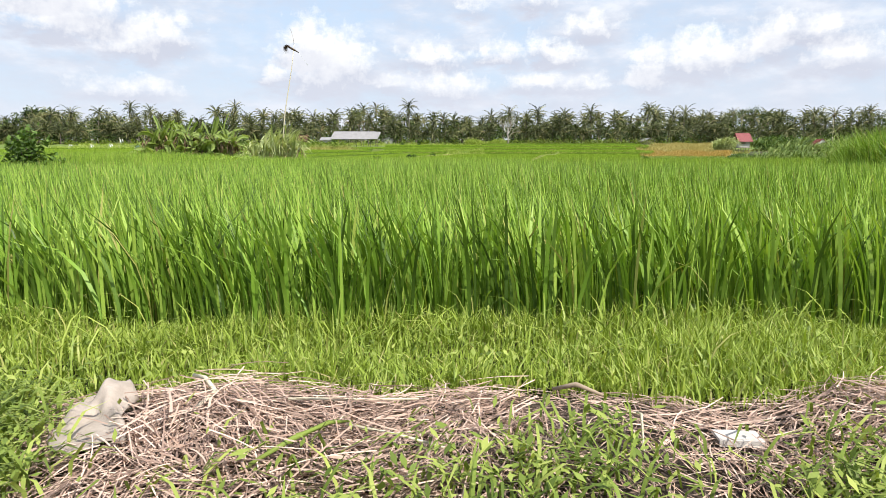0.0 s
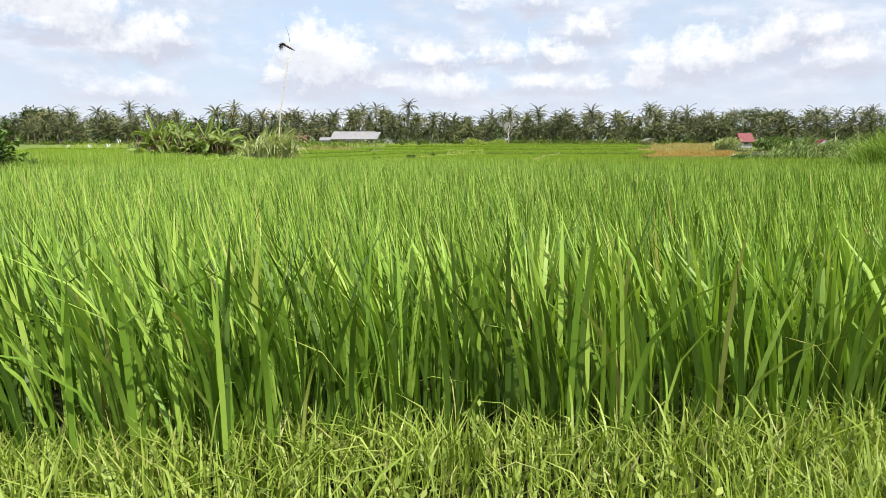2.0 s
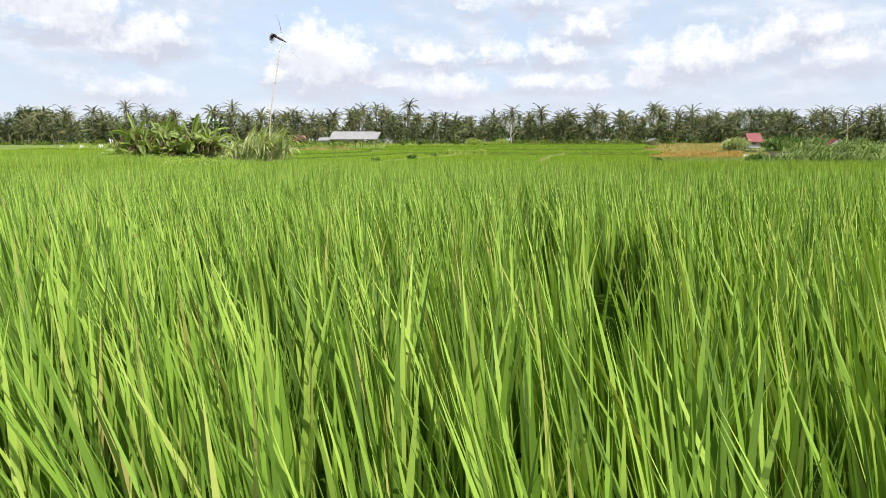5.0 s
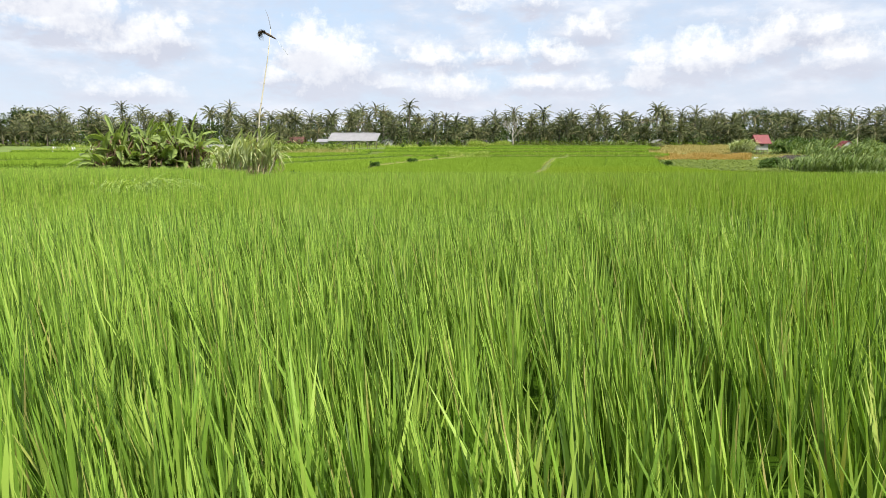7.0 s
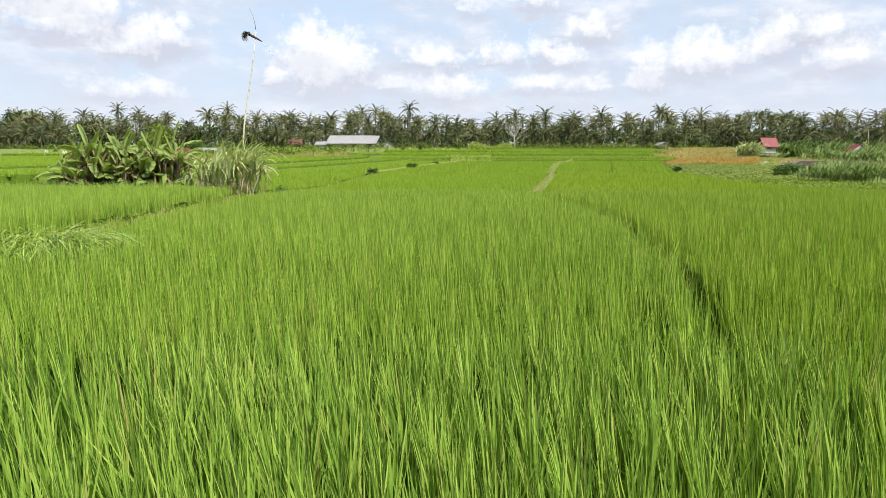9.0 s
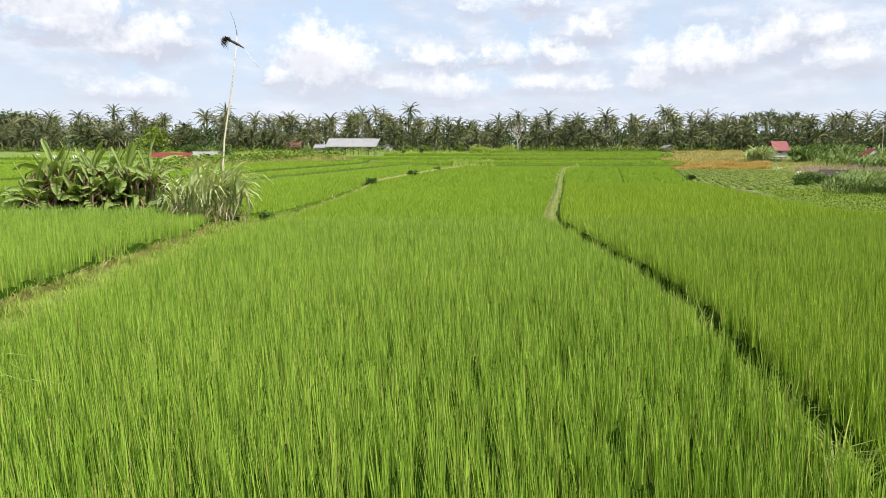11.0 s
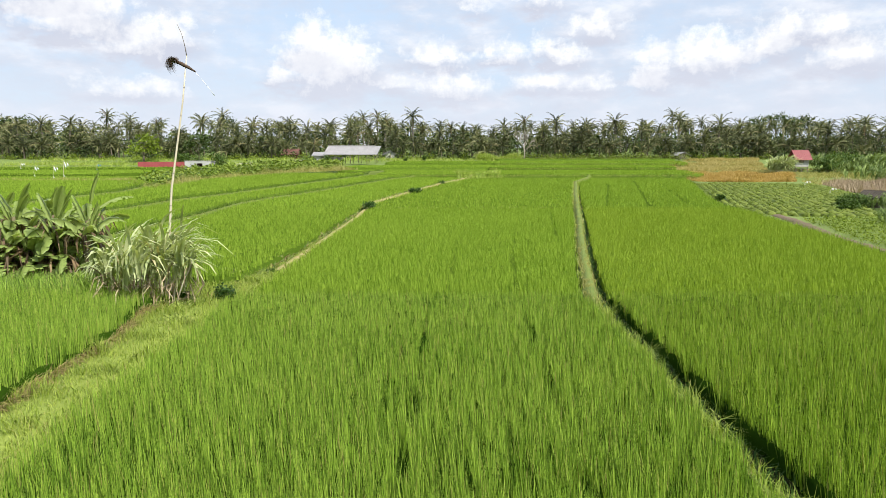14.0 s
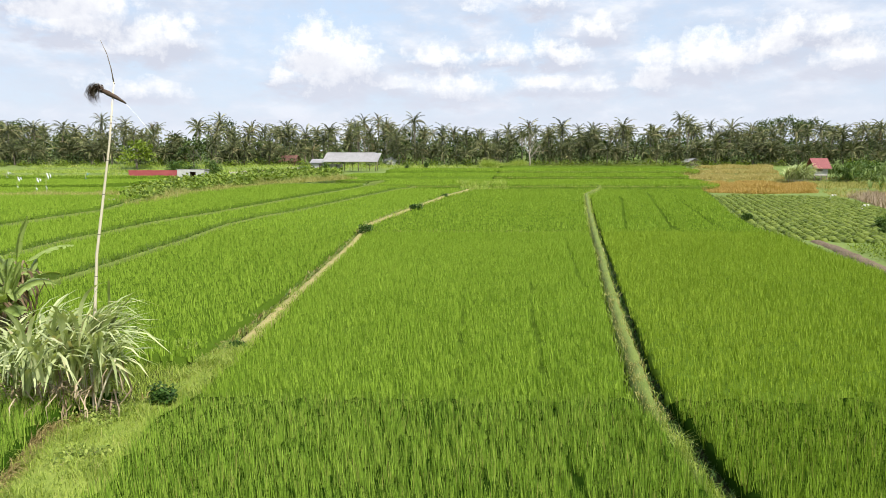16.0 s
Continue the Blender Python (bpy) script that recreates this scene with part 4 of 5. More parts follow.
# ---- banana clump ----
def banana_plant(seed, height):
    """A stem of old sheaths, broad torn leaves on stalks, and hanging dry ones."""
    global rng
    keep, rng = rng, np.random.default_rng(seed)
    stem = tube([(0, 0, -0.3), (0.03, 0, height * 0.3), (0.06, 0.04, height * 0.55)], [0.16, 0.13, 0.08], 8)
    made = []
    for k in range(11):
        az = k * 2.4 + rng.uniform(-0.5, 0.5)
        upright = k % 4 == 0
        el = rng.uniform(1.1, 1.45) if upright else rng.uniform(0.15, 1.15)
        L = rng.uniform(1.4, 2.5)
        d = np.array([math.cos(az), math.sin(az), 0])
        # Each leaf is rolled about its stalk and shows another face to the sun.
        roll = rng.uniform(-0.7, 0.7)
        side = np.array([-math.sin(az) * math.cos(roll), math.cos(az) * math.cos(roll), math.sin(roll)])
        p = np.array([0.06, 0.04, height * rng.uniform(0.26, 0.54)])
        rows = []
        n = 14
        droop = rng.uniform(0.2, 0.7) if upright else rng.uniform(1.1, 2.7)
        broad = rng.uniform(0.20, 0.33)
        for j in range(n + 1):
            s = j / n
            e = el - droop * max(0, s - 0.2) ** 1.4
            # An oblong paddle on a stalk.
            w = 0 if s < 0.2 else broad * min(1, (s - 0.2) * 5.0 + 0.25) * min(1, (1.02 - s) * 5.5) ** 0.6
            rows.append((p.copy(), w * rng.uniform(0.85, 1.05), 0.15 if upright else rng.uniform(0.2, 0.6)))
            p = p + (d * math.cos(e) + np.array([0, 0, math.sin(e)])) * L / n
        vs, ts = [r[0] for r in rows], []
        for j in range(n):
            (a, wa, fa), (b, wb, fb) = rows[j], rows[j + 1]
            if wb < 0.02 or wa < 0.02:
                wa = wb = 0.03
            for sgn in (-1, 1):
                # Torn strips leave narrow gaps along the rib.
                tear = 0.72 if rng.uniform() < 0.42 else 1.0
                q = len(vs)
                up = np.cross(side, (b - a) / np.linalg.norm(b - a))
                vs += [a + (b - a) * tear + side * sgn * wb + up * wb * fb, a + side * sgn * wa + up * wa * fb]
                ts += [(j, j + 1, q), (j, q, q + 1)]
        made.append((np.array(vs), np.array(ts)))
    P = np.array([0, 0, height * 0.45]) + rng.normal(0, 0.14, (30, 3))
    dry = blades(P, rng.uniform(0.7, 1.7, 30), 0.11, rng.uniform(0, 6.28, 30), rng.uniform(1.2, 2.6, 30), 0.6, 4)
    rng = keep
    return stem, made, dry


def banana(x, y, seed, height):
    stem, made, dry = banana_plant(seed, height)
    t = thing("banana_plant", "banana plant with broad torn green leaves and brown dead ones", "banana plant", (x, y, float(H(y))), "banana clump")
    part("stem", stem, M_STEM, t)
    for geo in made:
        part("leaf", geo, M_BANANA, t)
    part("dead_leaf", dry, M_BANANA_DRY, t, "brown withered leaves hanging down")


for k, (x, y, h) in enumerate(((-23.6, 51.6, 3.5), (-22.4, 50.4, 4.1), (-21.2, 52.0, 3.7), (-20.1, 50.5, 4.2), (-19.0, 51.8, 3.6), (-18.0, 50.3, 3.8), (-17.0, 51.2, 3.8), (-23.2, 53.4, 3.9), (-18.4, 53.6, 4.1), (-20.8, 53.8, 3.9),
                               (-16.3, 50.0, 3.0), (-21.8, 49.6, 2.6), (-19.3, 49.5, 2.4))):
    banana(-16.0 + 0.88 * (x + 16.3), y, 60 + k, h + 0.9)
# Young shoots fill the foot of the clump.
for k in range(12):
    banana(-22.3 + 0.54 * k + rng.uniform(-0.2, 0.2), 49.5 + rng.uniform(-0.25, 0.5), 90 + k, rng.uniform(1.2, 2.2))


# ---- tall reeds ----
def reed_clump(n, radius, height, w, droop=0.9, stalks=True):
    """Leaning canes, each with a fan of long leaves that arch over at the tip."""
    az = rng.uniform(0, 6.28, n)
    r = radius * np.sqrt(rng.uniform(0, 1, n))
    P = np.stack([r * np.cos(az), r * np.sin(az), np.full(n, -0.05)], 1)
    out = np.arctan2(np.sin(az), np.cos(az)) + rng.normal(0, 0.5, n)
    lean = np.abs(rng.normal(0.10, 0.10, n)) + 0.35 * r / radius
    L = height * rng.uniform(0.40, 0.68, n)
    stem = blades(P, L, 0.035, out, lean, 0.0, 2)
    tops = []
    for k in range(n):
        d = np.array([math.cos(out[k]) * math.sin(lean[k]), math.sin(out[k]) * math.sin(lean[k]), math.cos(lean[k])])
        m = 7
        s = np.sort(rng.uniform(0.5, 1.0, m))
        feet = P[k] + d * (L[k] * s)[:, None]
        # Lower leaves spread wide, the top ones stand nearly straight.
        tops.append(blades(feet, height * rng.uniform(0.40, 0.62, m), w * rng.uniform(0.6, 1.1, m), out[k] * 0.45 + rng.normal(0, 0.45 + 0.8 * (1 - s), m), 0.06 + 0.8 * (1 - s) + 0.45 * lean[k] + rng.uniform(0, 0.15, m), droop * (0.15 + 0.95 * rng.uniform(0, 1, m) ** 1.5), 5))
    return stem, joined(tops)


def reeds(x, y, n, radius, height, label, mat=None, w=0.095, group=""):
    st, tp = reed_clump(n, radius, height, w)
    t = thing("elephant_grass", label, "tall grass", (x, y, float(H(y))), group)
    part("stalk_mass", st, M_WILD if mat is M_WILD else M_BAMBOO, t)
    part("foliage", tp, mat or M_REED, t)
    return t


REEDS = "tall grey-green elephant grass with arching blades"
for x, y, n, r, h in ((-11.7, 46.0, 16, 0.6, 3.35), (-10.8, 45.5, 13, 0.5, 3.1), (-12.8, 46.9, 14, 0.6, 2.9), (-14.0, 48.6, 11, 0.6, 2.35), (-11.7, 47.3, 11, 0.6, 3.4)):
    reeds(x, y, n, r, h, REEDS, w=0.125, group="reeds beside the path")
M_DRYREED = leafy("dry_reed_leaf", (0.14, 0.10, 0.06), (0.34, 0.26, 0.16), (0.56, 0.46, 0.32), trans=0.2, patch=1.0)
t = thing("elephant_grass", "single leaning cane with a drooping fan of pale leaves", "tall grass", (-10.1, 45.0, float(H(45.0))), "reeds beside the path")
part("cane", tube([(-0.35, 0.1, -0.1), (0.1, 0.0, 1.0), (0.5, -0.1, 1.75)], [0.03, 0.026, 0.02], 6), M_BAMBOO, t)
s = np.linspace(0.3, 1, 9)
P = np.stack([0.10 + 0.40 * s, -0.1 * s, 1.0 + 0.75 * s], 1)
part("foliage", blades(P, 1.15 - 0.25 * (1 - s), 0.085, rng.normal(-0.1, 0.35, 9), 0.15 + 0.5 * (1 - s), rng.uniform(0.6, 1.5, 9), 6), M_REED, t)
part("dead_leaf", blades(P[:5], 0.9, 0.06, rng.normal(0.0, 1.0, 5), 2.5, 0.5, 4), M_DRYREED, t, "brown withered leaves hanging down")
n = 170
az, r = rng.uniform(0, 6.28, n), 1.1 * np.sqrt(rng.uniform(0, 1, n))
t = thing("dry_cane_litter", "brown dead canes and leaves at the foot of the reeds", "dry cane", (-11.5, 45.5, float(H(45.5))))
part("dead_leaf", blades(np.stack([1.5 * r * np.cos(az), 0.7 * r * np.sin(az), rng.uniform(0.0, 0.9, n)], 1), rng.uniform(0.6, 1.2, n), 0.045, rng.uniform(0, 6.28, n), rng.uniform(0.5, 2.4, n), 0.5, 3), M_DRYREED, t)
# Wild growth on the far side of the bean field.
for k in range(46):
    f = k / 45
    x, y = 39.5 + 3.5 * math.sin(f * 9) + rng.uniform(0, 5), 62 + 28 * f
    reeds(x, y, 34, 1.5, rng.uniform(1.5, 2.3), "dense dark green tall grass at the field edge", M_WILD, 0.085, "tall grass at the field edge")
for k in range(34):
    x, y = 77.5 + rng.uniform(0, 26), rng.uniform(160, 176)
    reeds(x, y, 11, 1.6, rng.uniform(2.6, 4.2), "tall rough grass and cane near the huts", M_WILD, 0.24, "cane near the huts")
for k in range(44):
    x, y = rng.uniform(62, 98), rng.uniform(118, 158)
    if x < 0.46 * y + 6:
        x += 16
    reeds(x, y, 11, 1.8, rng.uniform(2.2, 3.6), "tall rough grass and cane near the huts", M_WILD, 0.22, "cane near the huts")
for k in range(9):
    reeds(66 + rng.uniform(0, 4.0), 160 + rng.uniform(-1, 2), 16, 0.9, rng.uniform(3.2, 4.2), "tall grey-green cane clump beside the red hut", M_REED, 0.2, "cane beside the hut")
n = 8000
gx = 10.2 + 5.0 * rng.uniform(0, 1, n)
gy = 17.2 + rng.normal(0, 0.55, n)
t = thing("tall_grass_clump", "thick green mound of tall grass rising over the rice", "tall grass", (10.2, 17.2, float(H(17.2))))
part("foliage", blades(np.stack([gx - 10.2, gy - 17.2, np.full(n, -0.05)], 1), np.interp(gx, [10.2, 11.2, 15], [0.9, 1.75, 1.7]) * rng.uniform(0.65, 1.08, n), 0.016, rng.normal(2.9, 1.0, n), np.abs(rng.normal(0.16, 0.12, n)), rng.uniform(0.0, 0.5, n), 3), M_RICE, t)


# ---- shrubs ----
M_BUSH = leafy("bush_leaf", (0.030, 0.065, 0.012), (0.075, 0.135, 0.026), (0.16, 0.25, 0.06), trans=0.25, patch=0.8)
def shrub(x, y, r, h, label, mat=None, leaf=0.12, n=900, z=None, dense=0.5):
    zz = float(H(y)) if z is None else z
    t = thing("shrub", label, "shrub", (x, y, zz))
    c, tw = [], []
    for k in range(9):
        az, rr = rng.uniform(0, 6.28), r * rng.uniform(0.1, 0.75)
        p = (rr * math.cos(az), rr * math.sin(az), h * rng.uniform(0.3, 0.85))
        c.append(blob(p, (r * dense, r * dense, h * 0.28), n // 9, leaf, 0.02))
        tw.append(tube([(0, 0, -0.1), (p[0] * 0.5, p[1] * 0.5, p[2] * 0.6), p], [0.025, 0.018, 0.008], 5))
    part("branchwork", joined(tw), M_WOOD, t)
    part("foliage", joined(c), mat or M_SHRUB, t)
    return t


shrub(-10.4, 16.6, 0.95, 1.5, "dark broad-leaved shrub standing over the rice", M_BUSH, leaf=0.15, n=1000, dense=0.42)
shrub(-8.95, 46.0, 0.5, 0.85, "small dark green shrub on the path edge", n=650)
shrub(-8.75, 51.6, 0.3, 0.5, "small dark shrub on the path edge", n=300)
shrub(-8.6, 86, 0.7, 1.0, "olive shrub on the path between paddies", n=500, leaf=0.18)
shrub(-5.3, 107, 0.9, 0.95, "dark rounded shrub beside the path", n=600, leaf=0.2)
shrub(-1.9, 126, 0.7, 0.9, "small olive shrub beside the path", n=300, leaf=0.2)
shrub(-10.2, 51.2, 0.8, 0.45, "low green weeds on the path", M_WEED, n=600)
shrub(-9.4, 42.5, 0.7, 0.35, "low green weeds on the path", M_WEED, n=500, leaf=0.09)
shrub(-10.4, 45.0, 1.2, 0.4, "low green weeds beside the reeds", M_WEED, n=1200, leaf=0.09)
shrub(-13.0, 45.6, 1.3, 0.5, "low green weeds beside the reeds", M_WEED, n=1200, leaf=0.09)
shrub(-15.4, 49.3, 1.2, 0.6, "low green weeds beside the banana clump", M_WEED, n=1200, leaf=0.12)
for x, y, r, h in ((-63, 178, 2.2, 3.4), (-58.5, 176, 2.0, 2.8), (-54.5, 178, 2.4, 3.6), (-33.5, 178, 1.8, 2.2), (-29.5, 181, 1.4, 2.2), (-12, 196, 0.7, 1.6), (-7, 197, 0.6, 1.4), (38.5, 88.5, 1.2, 1.2), (41, 91, 1.6, 1.5), (45, 93, 2.0, 1.6), (50, 92, 2.0, 1.5), (79, 163, 2.2, 3.2), (82, 166, 2.6, 3.4), (86, 168, 2.8, 4.0), (30, 98, 0.6, 0.9)):
    shrub(x, y, r, h, "leafy green shrub at the edge of a field", M_BUSH, n=1500, leaf=0.12 + 0.16 * r / 2)
n = 1000
tuft = blades(np.stack([-6.9 + rng.normal(0, 0.32, n), 21.9 + rng.normal(0, 0.36, n), np.full(n, -0.22)], 1), rng.uniform(0.95, 1.35, n), 0.025, rng.normal(-0.1, 0.8, n), rng.uniform(0.0, 0.3, n), rng.uniform(0.7, 1.6, n), 6)
# Fallen brown stalks along the edge of the paddy beside the path.
ys = rng.uniform(17, 45, 5600)
stuff("rice_stubble", blades(np.stack([gap_ll(ys) + rng.normal(0.06, 0.09, len(ys)), ys, H(ys) + 0.05], 1), rng.uniform(0.25, 0.6, len(ys)), 0.022, rng.normal(0.3, 1.0, len(ys)), np.abs(rng.normal(0.7, 0.35, len(ys))), 0.5, 2),
      M_STUBBLE, "brown bent stalks along the paddy edge", "stubble")
t = thing("grass_tuft", "big drooping tuft of bright green grass beside the path", "grass tuft")
part("foliage", tuft, M_TUFT, t)


# ---- bird scarer on a bamboo pole ----
def bird_scarer(x, y, label):
    z = float(H(y))
    t = thing("bird_scarer", label, "bird scarer", (x, y, z))
    pts = [(0, 0, -0.2), (0.20, 0, 2.2), (0.40, 0, 4.1), (0.72, 0, 5.8), (0.98, 0, 7.2), (1.22, 0, 8.85)]
    part("pole", tube(pts, [0.048, 0.045, 0.040, 0.034, 0.028, 0.02], 7), M_BAMBOO, t)
    for k in range(1, 15, 2):
        s = k / 15 * 5
        j = min(int(s), 4)
        p = Vector(pts[j]).lerp(Vector(pts[j + 1]), s - j)
        r = 0.049 - 0.0018 * k
        part("pole_joint", tube([p - Vector((0, 0, 0.012)), p + Vector((0, 0, 0.012))], [r + 0.004] * 2, 7), M_WOOD, t)
    part("tip", tube([(1.22, 0, 8.8), (1.17, 0, 9.2), (1.08, 0, 9.6), (0.93, 0, 9.95)], [0.02, 0.014, 0.010, 0.006], 5), M_WOOD, t, "thin bending bamboo tip")
    body = part("wooden_bird", tube([(0.88, 0, 8.63), (1.05, 0, 8.55), (1.28, 0, 8.43), (1.52, 0, 8.28)], [0.05, 0.07, 0.055, 0.02], 7), M_FIBRE, t, "dark wooden bird shape")
    n = 160
    P = np.stack([0.86 + rng.normal(0, 0.05, n), rng.normal(0, 0.05, n), 8.63 + rng.normal(0, 0.04, n)], 1)
    part("fibre_tail", blades(P, rng.uniform(0.28, 0.5, n), 0.016, math.pi + rng.normal(0, 0.35, n), rng.uniform(1.3, 2.0, n), rng.uniform(0.3, 1.1, n), 4), M_FIBRE, body, "shaggy brown palm-fibre tail")
    part("cord", tube([(1.22, 0, 8.85), (1.20, 0, 8.7), (1.15, 0, 8.5)], [0.006] * 3, 4), M_PLASTIC, t)
    part("streamer", tube([(1.5, 0, 8.28), (1.75, 0.1, 7.95), (2.1, 0.2, 7.45)], [0.006, 0.006, 0.012], 4), M_PLASTIC, t, "white trailing string")
    return t


scarer = bird_scarer(-11.58, 47.3, "tall bamboo pole with a dark wooden bird and shaggy tail")
copy_thing(scarer, Matrix.LocRotScale((89, 152, float(H(152))), Euler((0, 0, 1.2)), None))


# ---- buildings ----
def slab(p, q, r, thick):
    """A sheet from corner p along q and r, with thickness."""
    p, q, r = Vector(p), Vector(q), Vector(r)
    n = q.cross(r).normalized() * thick
    v = [p, p + q, p + q + r, p + r]
    v += [a + n for a in v]
    t = [(0, 1, 2), (0, 2, 3), (4, 6, 5), (4, 7, 6)] + [tt for k in range(4) for tt in ((k, (k + 1) % 4, 4 + (k + 1) % 4), (k, 4 + (k + 1) % 4, 4 + k))]
    return np.array([tuple(a) for a in v]), np.array(t)


def ribbed(p, along, down, ribs, thick=0.05):
    """Roof sheeting: a slab with raised ribs running down the slope."""
    p, along, down = Vector(p), Vector(along), Vector(down)
    n = along.cross(down).normalized()
    if n.z < 0:
        n = -n
    c = [slab(p, along, down, thick)]
    for k in range(ribs + 1):
        a = p + along * (k / ribs) + n * 0.05
        c.append(slab(a - along.normalized() * 0.05, along.normalized() * 0.1, down, 0.05))
    return joined(c)


def open_shed():
    x0, x1, y, z = -31.4, -18.9, 190.0, 2.95
    t = thing("open_shed", "long open-sided shed with a grey sheet roof on posts", "shed", (x0, y, z))
    L = x1 - x0
    roof = part("roof", ribbed((-0.4, -2.4, 1.9), (L + 0.8, 0, 0), (0.8, 2.6, 2.1), 22), M_TIN, t, "weathered grey corrugated roof")
    part("roof_back", ribbed((0.4, 0.2, 4.0), (L - 0.8, 0, 0), (0, 2.8, -2.0), 22), M_TIN, t)
    part("ridge_cap", tube([(0.4, 0.2, 4.08), (L - 0.2, 0.2, 4.08)], [0.12, 0.12], 6), M_TIN, roof)
    for k in range(7):
        for yy in (-2.1, 2.5):
            part("post", box(0.1 + k * (L - 0.3) / 6, yy, -0.3, 0.25 + k * (L - 0.3) / 6, yy + 0.15, 2.1), M_WOOD, t)
    part("beam", box(0, -2.1, 1.85, L, -1.95, 2.02), M_WOOD, t)
    part("low_wall", box(0.2, 2.7, -0.2, L * 0.3, 2.85, 1.3), M_WHITE, t)
    a = thing("small_hut", "small pale-walled hut beside the open shed", "hut", (x0 - 3.6, y + 0.6, z))
    part("wall", box(0, 0, -0.3, 3.2, 2.6, 1.7), M_WHITE, a)
    part("roof", ribbed((-0.3, -0.5, 1.65), (3.8, 0, 0), (0, 3.4, 0.9), 8), M_TIN, a)
    part("door", box(1.9, -0.05, -0.2, 2.7, 0.0, 1.4), M_WOOD, a)


def red_hut():
    t = thing("red_roofed_hut", "small field hut with a red sheet roof and pale walls", "hut", (73.0, 164.5, 2.15))
    t.scale = (0.74, 0.74, 1.0)
    part("wall", box(0.4, 0.3, 0.2, 4.0, 3.0, 2.0), M_WHITE, t)
    part("roof", ribbed((-0.2, -0.6, 1.55), (4.8, 0, 0), (-0.3, 2.2, 2.1), 9), M_RED, t, "faded red sheet roof")
    part("roof_back", ribbed((-0.4, 1.7, 3.6), (4.6, 0, 0), (0, 2.0, -1.7), 9), M_RED, t)
    part("window", box(1.2, 0.24, 1.0, 2.6, 0.3, 1.6), M_WOOD, t)
    for x in (0.45, 2.1, 3.8):
        for y in (0.35, 2.8):
            part("stilt", box(x, y, -2.2, x + 0.15, y + 0.15, 0.2), M_WOOD, t)
    part("floor_beam", box(0.2, 0.15, 0.05, 4.2, 3.1, 0.198), M_WOOD, t)


def gable_house(x, y, z, w, d, eave, ridge, wall, roof, label, rz=0.0, o=0.4):
    t = thing("small_house", label, "house", (x, y, z))
    t.rotation_euler = (0, 0, rz)
    v = [(0, 0, -0.4), (w, 0, -0.4), (w, d, -0.4), (0, d, -0.4), (0, 0, eave), (w, 0, eave), (w, d, eave), (0, d, eave), (w / 2, 0, ridge), (w / 2, d, ridge)]
    f = [(0, 1, 5), (0, 5, 4), (1, 2, 6), (1, 6, 5), (2, 3, 7), (2, 7, 6), (3, 0, 4), (3, 4, 7), (4, 5, 8), (6, 7, 9)]
    part("wall", (np.array(v), np.array(f)), wall, t)
    part("roof", ribbed((-o, -o, eave - o * (ridge - eave) / (w / 2)), (0, d + 2 * o, 0), (w / 2 + o, 0, (ridge - eave) * (1 + 2 * o / w)), 10), roof, t)
    part("roof", ribbed((w + o, -o, eave - o * (ridge - eave) / (w / 2)), (0, d + 2 * o, 0), (-w / 2 - o, 0, (ridge - eave) * (1 + 2 * o / w)), 10), roof, t)
    part("door", box(w * 0.4, -0.06, -0.3, w * 0.62, 0.0, eave * 0.8), M_WOOD, t)


def red_fence():
    t = thing("sheet_fence", "low pinkish-red sheet wall at the field edge", "fence", (-69.0, 168.0, 1.85))
    n = 9
    for k in range(n):
        part("panel", box(k * 1.2, 0, 0.05, k * 1.2 + 1.2, 0.05, 1.45), M_REDWALL, t)
    for k in range(n + 1):
        part("post", box(k * 1.2 - 0.04, 0.07, -0.4, k * 1.2 + 0.04, 0.15, 1.4), M_WOOD, t)
    s = thing("tin_shack", "low shack of weathered grey sheets with an opening", "shack", (-57.9, 166.2, 1.7))
    part("front_wall", joined([box(0, 0, -0.3, 2.6, 0.08, 1.75), box(3.8, 0, -0.3, 5.6, 0.08, 1.75), box(2.6, 0, 1.3, 3.8, 0.08, 1.75), box(2.6, 0, -0.3, 3.8, 0.08, 0.3)]), M_WHITE, s)
    part("side_wall", box(-0.08, 0.0, -0.3, 0, 2.6, 1.78), M_TIN, s)
    part("side_wall", box(5.6, 0.0, -0.3, 5.68, 2.6, 1.78), M_TIN, s)
    part("back_wall", box(0, 2.6, -0.3, 5.6, 2.68, 1.85), M_DARK, s)
    part("roof", ribbed((-0.1, -0.05, 1.80), (5.9, 0, 0), (0, 2.9, -0.25), 10), M_WHITE, s)
    b = thing("bamboo_fence", "long low fence of grey upright bamboo sticks", "fence", (-49, 172, 1.9))
    sticks = []
    for k in range(110):
        x = k * 0.125
        y = 0.85 * x
        zz = float(H(172 + y)) - 1.9
        sticks.append((x, y, zz))
    for x, y, zz in sticks[::1]:
        part("stick", box(x - 0.03, y - 0.02, zz - 0.2, x + 0.03, y + 0.02, zz + 1.35 + rng.uniform(-0.2, 0.2)), M_BARK, b)
    part("rail", slab((0, 0.04, 0.8), (13.7, 11.7, float(H(183.7)) - float(H(172))), (0, 0, 0.08), 0.05), M_BARK, b)


